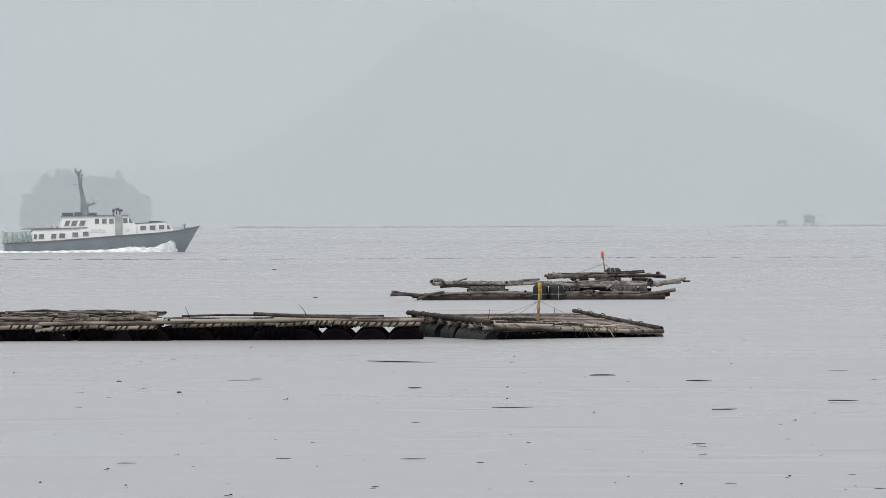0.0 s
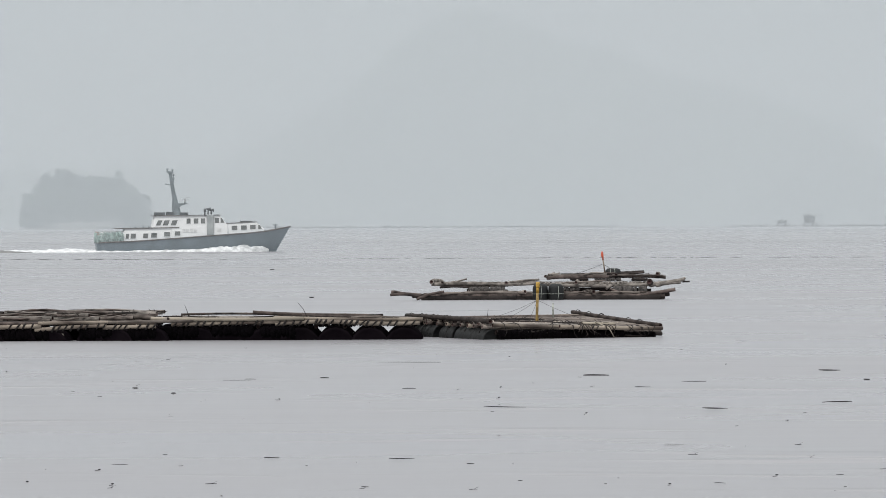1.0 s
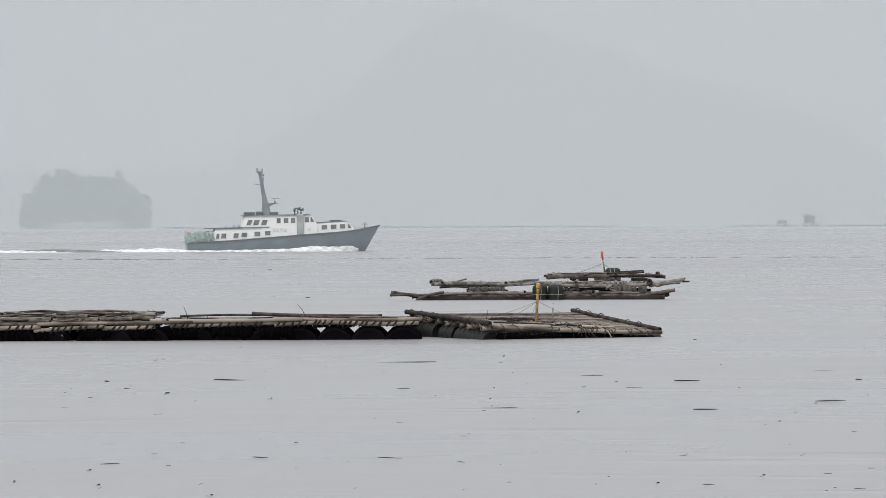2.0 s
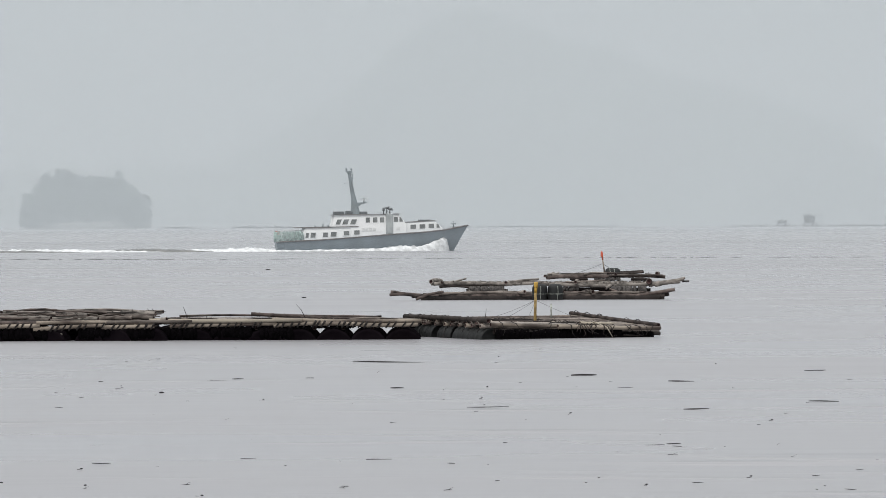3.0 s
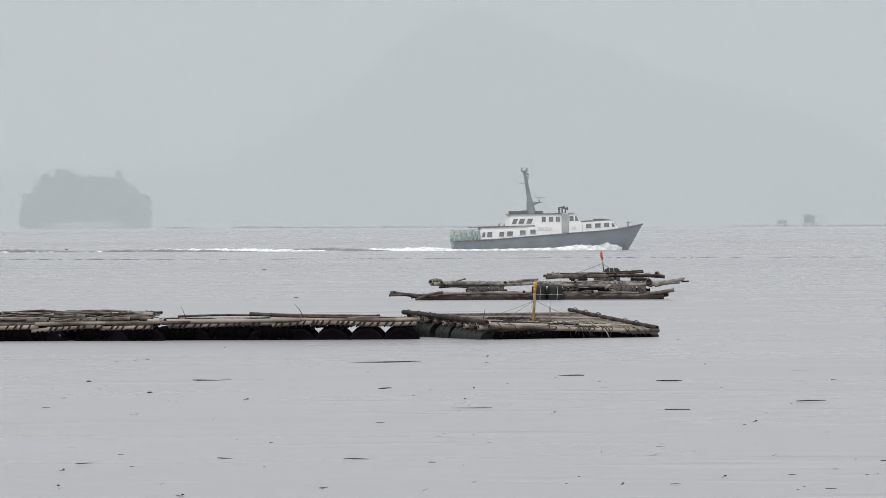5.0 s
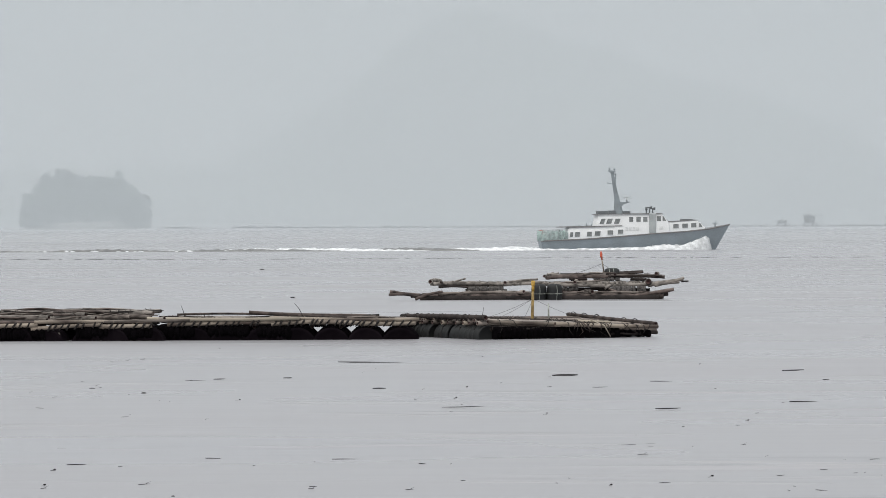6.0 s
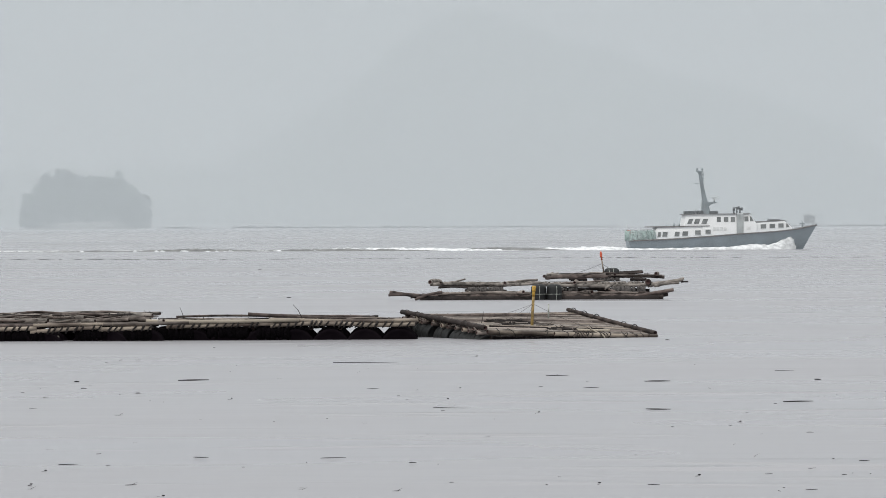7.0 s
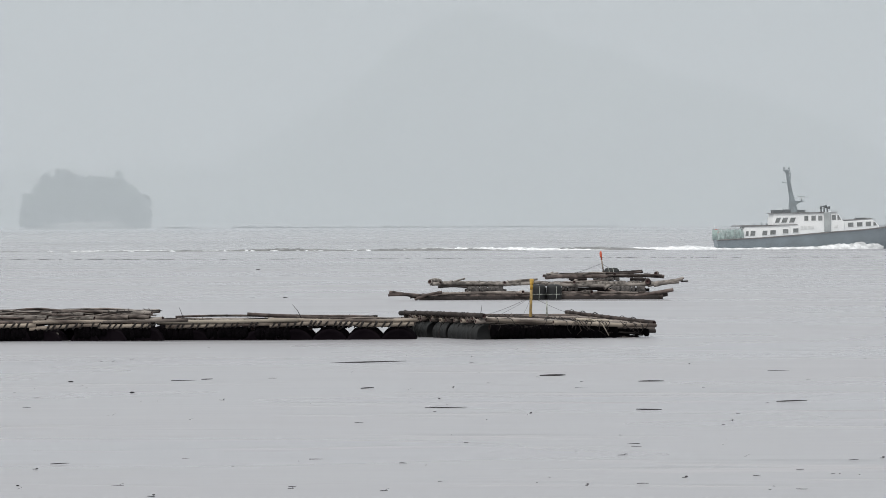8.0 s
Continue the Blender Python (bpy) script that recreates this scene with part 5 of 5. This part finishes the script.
def wake():
    """Foam round the hull and the trail behind it, in the boat's own axes."""
    w = thing("boat_wake", "white bow wave and long foaming trail of the boat", "wake", m=pose(0, 480, 0), kind="stuff")
    rnd = random.Random(21)
    for side in (-1, 1):
        bm = bmesh.new()
        foam_ridge(bm, [(19.9, side * 0.5, 0.2, 0.25), (19.3, side * 0.95, 0.5, 0.5), (18.5, side * 1.4, 0.7, 0.6), (17.2, side * 1.9, 0.7, 0.55),
                        (15.5, side * 2.4, 0.8, 0.55), (13.5, side * 2.7, 0.8, 0.52), (11.5, side * 2.8, 0.7, 0.32), (9.0, side * 2.8, 0.6, 0.28), (6.0, side * 2.75, 0.6, 0.2),
                        (3.0, side * 2.5, 0.5, 0.16), (-0.5, side * 2.2, 0.6, 0.22), (-3.0, side * 1.9, 0.8, 0.2), (-4.6, side * 1.6, 0.3, 0.0)], 3 + side, 0.17)
        foam_spray(bm, [(rnd.uniform(12.5, 20.0), side * rnd.uniform(1.6, 2.9), rnd.uniform(0.15, 0.6), rnd.uniform(0.02, 0.05)) for _ in range(110)], 5)
        part("bow_wave", bm, FOAM, w, "white foam thrown off the bow")
        # the plume that the stem throws up, pulsing with the pitch
        bm = bmesh.new()
        foam_ridge(bm, [(20.15, side * 0.55, 0.12, 0.35), (19.85, side * 0.75, 0.3, 1.25), (19.4, side * 1.0, 0.5, 1.5), (18.8, side * 1.35, 0.6, 1.3), (17.9, side * 1.7, 0.6, 0.95),
                        (16.8, side * 2.05, 0.6, 0.6), (15.6, side * 2.35, 0.5, 0.3), (14.8, side * 2.5, 0.3, 0.0)], 31 + side, 0.07)
        spots = []
        for _ in range(260):
            x = rnd.uniform(15.2, 20.0)
            top = 1.5 * max(0.0, 1 - (abs(x - 19.4) / 4.2) ** 0.8) + 0.15
            spots.append((x - rnd.uniform(0, 0.3), side * (2.9 - 0.1 * x + rnd.uniform(-0.4, 0.4)), top * rnd.uniform(0.7, 1.04), rnd.uniform(0.012, 0.035)))
        foam_spray(bm, spots, 8)
        PLUMES.append(part("bow_plume", bm, FOAM, w, "plume of spray at the stem"))
    bm = bmesh.new()
    foam_ridge(bm, [(0.3, 0, 2.2, 0.3), (-3, 0.2, 2.0, 0.38), (-8, 0.3, 1.9, 0.28), (-13, 0.8, 1.3, 0.18), (-18, 1.2, 0.7, 0.08)], 9, 0.25)
    part("stern_wash", bm, FOAM, w, "white foam behind the transom")
    bm = bmesh.new()
    foam_ridge(bm, [(-7, -2.4, 0.7, 0.05), (-11, -2.0, 1.2, 0.26), (-15, -1.0, 1.5, 0.36), (-19, 0.0, 1.0, 0.22), (-23, 1.2, 0.4, 0.03)], 14, 0.2)
    part("stern_swell", bm, WAKE_WATER, w, "dark hollow swell in the trail")
    bm = bmesh.new()
    foam_ridge(bm, [(-12, -2.5, 0.4, 0.06), (-17, -1.5, 1.3, 0.18), (-23, -0.2, 1.6, 0.32), (-29, 0.8, 1.3, 0.34), (-35, 1.6, 1.0, 0.22), (-40, 2.2, 0.5, 0.06)], 17, 0.3)
    part("trail_foam", bm, FOAM, w)
    bm = bmesh.new()
    foam_ridge(bm, [(-22, -3.0, 0.5, 0.05), (-27, -2.2, 1.0, 0.18), (-32, -1.2, 1.0, 0.26), (-39, 0.2, 0.9, 0.20), (-45, 1.4, 0.4, 0.03)], 23, 0.3)
    part("stern_swell", bm, WAKE_WATER, w)
    bm = bmesh.new()
    line = [(x, 1.8 - (x + 40) * 0.03 + 0.9 * math.sin(x * 0.21), 0.8 + 0.3 * math.sin(x * 0.5), 0.12 + 0.06 * math.sin(x * 0.37 + 1)) for x in range(-40, -112, -3)]
    foam_ridge(bm, [(x, y - 1.2, w_, h * (0.7 if x > -43 else 1.7 if x > -62 else 0.5)) for x, y, w_, h in line], 41, 0.2, 7)
    part("old_swell", bm, WAKE_WATER, w, "dark low swell in the trail")
    verts, faces = [], []
    for _ in range(2200):
        x = -27 - 50 * rnd.random() ** 1.5
        thick = 0.38 + 0.9 * noise.noise(Vector((x * 0.22, 2.0, 0.0))) + 0.35 * noise.noise(Vector((x * 0.9, 7.0, 0.0)))
        if rnd.random() > thick * (1.15 if x > -70 else 0.7):
            continue
        y = 1.8 - (x + 40) * 0.03 + 0.9 * math.sin(x * 0.21) + rnd.gauss(0.4, 1.1)
        a, b, c = rnd.uniform(0.08, 0.42), rnd.uniform(0.08, 0.25), rnd.uniform(0.05, 0.18)
        n0 = len(verts)
        verts += [(x - a, y, 0), (x, y - b, 0), (x + a, y, 0), (x, y + b, 0), (x - a * 0.3, y - b * 0.2, c), (x + a * 0.4, y + b * 0.1, c * 0.7)]
        faces += [(n0, n0 + 1, n0 + 4), (n0 + 1, n0 + 5, n0 + 4), (n0 + 1, n0 + 2, n0 + 5), (n0 + 2, n0 + 3, n0 + 5), (n0 + 3, n0 + 4, n0 + 5), (n0 + 3, n0, n0 + 4)]
    me = bpy.data.meshes.new("old_foam")
    me.from_pydata(verts, [], faces)
    me.materials.append(FOAM)
    old = new("old_foam", me)
    old.parent = w
    tagged(old, "broken line of old foam", kind="stuff")
    return w


# ---- flotsam ----
def stick(x, y, length, kind_no, seed, r=None):
    rnd = random.Random(seed)
    bm = bmesh.new()
    bend = length * rnd.uniform(-0.05, 0.05)
    pts = [(length * (u - 0.5), bend * math.sin(u * 4), 0.003 + 0.003 * math.sin(u * 3 + seed)) for u in (0, 0.2, 0.4, 0.6, 0.8, 1.0)]
    r = r or 0.0036 + 0.010 * min(0.6, length) * rnd.uniform(0.5, 1.2)
    tube(bm, pts, [r * 0.6, r, r * 1.1, r, r * 0.8, r * 0.4], 6)
    if kind_no == 1:
        tube(bm, [pts[3], (pts[3][0] + 0.03, 0.02, 0.022), (pts[3][0] + 0.07, 0.04, 0.035)], [r * 0.7, r * 0.5, r * 0.2], 5)
    if kind_no == 2:
        made = bmesh.ops.create_icosphere(bm, subdivisions=1, radius=0.014)
        for v in made["verts"]:
            v.co = Vector((v.co.x * 1.8 + pts[4][0], v.co.y, v.co.z * 0.7 + 0.02))
    ob = part("driftwood", bm, DRIFT)
    tagged(ob, "dark wet stick floating flat on the water", "driftwood", "flotsam")
    ob.matrix_world = pose(x, y, 0, 0, 0, rnd.uniform(-12, 12))
    return ob


def drift_line():
    """A thin line of weed and litter gathered along a current."""
    rnd = random.Random(31)
    bm = bmesh.new()
    x = -60.0
    while x < 60:
        w = rnd.uniform(0.2, 2.2)
        y = 385 + 1.5 * math.sin(x * 0.11) + rnd.uniform(-1.6, 1.6)
        tube(bm, [(x, y, 0.0), (x + w * 0.5, y + 0.1, 0.01), (x + w, y, 0.0)], [0.008, rnd.uniform(0.010, 0.034), 0.006], 5)
        x += w * rnd.choice((0.5, 0.7, 1.2, 1.6, 3.0))
    tagged(part("drift_line", bm, DRIFT), "thin dark line of floating weed and litter", "flotsam", kind="stuff")


# ---- a bird crossing low over the water ----
def bird():
    b = thing("bird", "small dark bird in fast low flight", "bird", m=pose(20, 150, 5))
    bm = bmesh.new()
    tube(bm, [(-0.06, 0, 0), (-0.04, 0, 0.003), (0.0, 0, 0.004), (0.035, 0, 0.0), (0.05, 0, 0.0)], [0.003, 0.011, 0.015, 0.010, 0.003], 7)
    part("body", bm, DRIFT, b)
    for side in (-1, 1):
        bm = bmesh.new()
        tube(bm, [(0, side * 0.010, 0.005), (-0.010, side * 0.05, 0.016), (0.02, side * 0.09, 0.012)], [0.010, 0.008, 0.002], 5)
        part("wing", bm, DRIFT, b)
    return b


# ---- where things stand ----
RIGHT_BASE = pose(2.64, 126.6, 0.0, 3.6, 0.8, 26.5)
MIDDLE_BASE = pose(-8.36, 123.8, 0.0)
LEFT_BASE = pose(-8.27, 123.4, 0.0)
FAR1_BASE = pose(4.0, 185.0, 0.0)
FAR2_BASE = pose(5.4, 203.0, 0.0)
FAR3_BASE = pose(9.2, 240.0, 0.0)

SEA = sea()
hills()
island()
float_line()
fishing_hut(178.3, 2042, 6.1, 4.9, True)
LOW_HUT = fishing_hut(165.5, 2046, 5.6, 2.9, False)
bm_boom = bmesh.new()
tube(bm_boom, [(2.4, 0.5, 1.4), (5.5, 0.5, 11.0), (9.2, 0.5, 22.5)], [0.11, 0.08, 0.05], 6)
part("net_boom", bm_boom, HUTWOOD, LOW_HUT, "long slanting timber boom")
drift_line()
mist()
RIGHT = raft_right()
MIDDLE = raft_middle()
LEFT = raft_left()
FAR1 = far_raft_front()
FAR2 = far_raft_middle()
FAR3 = far_raft_back()
BOAT = boat()
WAKE = wake()
BIRD = bird()

FLOTSAM = []
rnd_f = random.Random(77)
for k in range(125):
    d = 3.5 / rnd_f.uniform(0.0300, 0.0655)
    x = rnd_f.uniform(-0.115, 0.115) * d
    FLOTSAM.append((stick(x, d, rnd_f.choice((0.02, 0.025, 0.03, 0.04, 0.04, 0.06, 0.07, 0.08, 0.11, 0.16)), rnd_f.choice((0, 0, 0, 0, 0, 0, 0, 1, 2)), k), x, d))
# the larger pieces: place across and away, length, thickness
LARGE = ((8.40, 97.2, 0.52, 0.020), (3.01, 94.6, 0.58, 0.032), (-1.39, 103.7, 1.95, 0.021), (5.01, 91.1, 0.56, 0.018), (-5.01, 92.4, 0.68, 0.019),
         (8.68, 91.7, 0.15, 0.025), (4.49, 77.8, 0.47, 0.016), (3.12, 65.2, 0.31, 0.009), (-1.09, 87.7, 0.28, 0.024), (7.17, 80.8, 0.60, 0.016),
         (6.43, 68.8, 0.13, 0.018), (-3.06, 62.2, 0.23, 0.013), (3.62, 87.9, 0.33, 0.012), (0.67, 78.7, 0.79, 0.011), (3.45, 65.5, 0.23, 0.013),
         (-5.05, 60.7, 0.28, 0.012), (-0.03, 60.7, 0.11, 0.012), (-1.12, 61.9, 0.38, 0.012), (-6.99, 88.2, 0.12, 0.024), (-3.13, 93.5, 0.20, 0.025),
         (-4.67, 93.0, 0.27, 0.019), (-5.86, 85.8, 0.10, 0.029), (-7.60, 91.9, 0.11, 0.025), (6.96, 121.7, 0.13, 0.041), (4.25, 191.1, 0.20, 0.038),
         (-6.50, 191.7, 0.21, 0.051), (-12.62, 300.5, 0.32, 0.081))
for k, (x, d, length, r) in enumerate(LARGE):
    FLOTSAM.append((stick(x, d, length, 0, 500 + k, (0.75 if length > 0.4 else 0.55) * r), x, d))


def motions():
    walk(SEA, [(0.0, pose(0.6, 1.2, 0)), (8.0, pose(-0.6, -1.2, 0))])
    # the boat runs to the right and slowly away
    boat_rows = []
    for t, x, y, yaw, trim, heave in BOAT_ROWS:
        boat_rows.append((t, pose(x + 0.03, y, heave - 0.03, 0, trim, yaw)))
    walk(BOAT, boat_rows)
    walk(WAKE, [(t, pose(x, y, 0, 0, 0, yaw)) for t, x, y, yaw, trim, heave in BOAT_ROWS])
    # the plume rises at the stem, falls back along the hull and rises again: seconds, metres forward, metres up
    for plume in PLUMES:
        walk(plume, [(t, pose(dx, 0, dz)) for t, dx, dz in PLUME_ROWS])
    walk(BIRD, [(t, pose(x, 150, z, 0, 0, 0)) for t, x, z in ((0.0, 69.0, 5.6), (3.0, 19.95, 6.15), (3.3, 15.0, 6.40), (3.5, 11.87, 6.48), (3.6, 10.2, 6.40), (3.7, 8.5, 6.20),
                                                             (3.8, 6.8, 5.91), (4.0, 3.45, 5.1), (4.5, -5.15, 2.88), (5.0, -13.4, 2.5), (8.0, -62.0, 3.2))])
    # the square raft pitches and rolls on the swell: seconds, pitch and roll in degrees, heave in metres
    walk(RIGHT, [(t, pose(2.62 + 0.11 - 0.0275 * t, 126.6, h - 0.09, p, q, 26.5)) for t, p, q, h in RIGHT_ROWS])
    walk(MIDDLE, [(t, pose(-8.36 + 0.09 - 0.023 * t, 123.8, h, 0, 0.25 * math.sin(t * 2.3), 0)) for t, h in MIDDLE_ROWS])
    walk(LEFT, [(t, pose(-8.27 + 0.08 - 0.022 * t, 123.4, h, 0, 0.2 * math.sin(t * 2.3 + 1), 0)) for t, h in LEFT_ROWS])
    for raft, (bx, by), ph in ((FAR1, (4.0, 185.0), 0.0), (FAR2, (5.4, 203.0), 1.2), (FAR3, (9.2, 240.0), 2.2)):
        walk(raft, [(t * 0.5, pose(bx + 0.05 - 0.012 * t * 0.5, by, 0.012 * math.sin(t * 1.15 + ph), 0.2 * math.sin(t * 1.15 + ph + 1), 0, 0)) for t in range(17)])
    for k, (ob, x, d) in enumerate(FLOTSAM):
        v = -0.15 + 0.03 * math.sin(k)
        rz = ob.matrix_world.to_euler().z * 180 / math.pi
        walk(ob, [(t, pose(x + v * (t - 4), d, 0.012 * math.sin(k + 2.4 * t), 0, 1.5 * math.sin(k + 2 * t), rz)) for t in (0, 1, 2, 3, 4, 5, 6, 7, 8)])


PLUME_ROWS = ((0.0, -0.3, -0.25), (0.5, 0.0, -0.2), (1.0, -1.8, -0.4), (1.5, -3.3, -0.2), (2.0, -3.6, -1.1), (2.5, -0.8, -0.9), (3.0, 0.0, -0.05), (3.5, 0.0, 0.0), (4.0, 0.0, 0.0), (4.5, -0.2, -0.15),
              (5.0, -1.2, -0.6), (5.5, -0.5, -0.4), (6.0, 0.0, 0.0), (6.5, -0.8, -0.5), (7.0, -0.3, -0.1), (7.5, -1.5, -0.35), (8.0, -1.8, -0.4))
BOAT_ROWS = (
    (0.0, -49.93, 476.75, 8.47, -0.25, 0.00),
    (0.5, -44.78, 477.53, 8.25, -0.08, 0.03),
    (1.0, -39.66, 478.31, 8.02, -0.08, 0.02),
    (1.5, -34.56, 479.10, 7.80, -0.25, -0.02),
    (2.0, -29.48, 479.88, 7.57, -0.42, -0.03),
    (2.5, -24.42, 480.66, 7.35, -0.42, 0.01),
    (3.0, -19.37, 481.45, 7.13, -0.25, 0.03),
    (3.5, -14.33, 482.23, 6.90, -0.07, 0.01),
    (4.0, -9.28, 483.01, 6.68, -0.08, -0.02),
    (4.5, -4.24, 483.79, 6.46, -0.26, -0.02),
    (5.0, 0.80, 484.58, 6.23, -0.43, 0.01),
    (5.5, 5.85, 485.36, 6.01, -0.42, 0.03),
    (6.0, 10.91, 486.14, 5.78, -0.24, 0.00),
    (6.5, 15.99, 486.93, 5.56, -0.07, -0.03),
    (7.0, 21.09, 487.71, 5.34, -0.08, -0.02),
    (7.5, 26.21, 488.49, 5.11, -0.26, 0.02),
    (8.0, 31.36, 489.28, 4.89, -0.43, 0.03),
)
RIGHT_ROWS = ((0.0, 2.62, 0.92, 0.012), (0.5, 1.12, 0.1, 0.007), (1.0, 1.25, 0.44, 0.013), (1.5, 2.88, 1.17, 0.0), (2.0, 3.1, 1.0, 0.01), (2.5, 1.6, 0.6, 0.03), (3.0, 0.85, 0.56, 0.007),
              (3.5, 1.10, 0.81, -0.057), (4.0, 2.46, 0.81, -0.07), (4.5, 3.42, 0.68, 0.0), (5.0, 2.7, 0.8, 0.03), (5.5, 0.9, 0.95, 0.04), (6.0, 0.04, 1.05, 0.032), (6.5, 1.38, 1.05, -0.031),
              (7.0, 4.35, 0.81, -0.045), (7.5, 4.12, 0.79, 0.042), (8.0, 0.40, 1.23, 0.093))
MIDDLE_ROWS = ((0.0, 0.02), (0.5, 0.07), (1.0, 0.07), (1.5, 0.0), (2.2, 0.02), (3.0, 0.02), (3.5, 0.04), (4.0, -0.01), (4.5, -0.02), (5.2, 0.03), (6.0, 0.07), (6.5, 0.05), (7.0, 0.0), (7.5, -0.02), (8.0, 0.0))
LEFT_ROWS = ((0.0, -0.01), (0.5, 0.02), (1.0, 0.02), (1.5, -0.01), (2.2, 0.0), (3.0, 0.02), (3.5, 0.02), (4.0, -0.03), (4.5, -0.03), (5.2, 0.01), (6.0, 0.04), (6.5, -0.01), (7.0, -0.03), (7.5, -0.03), (8.0, 0.04))

motions()
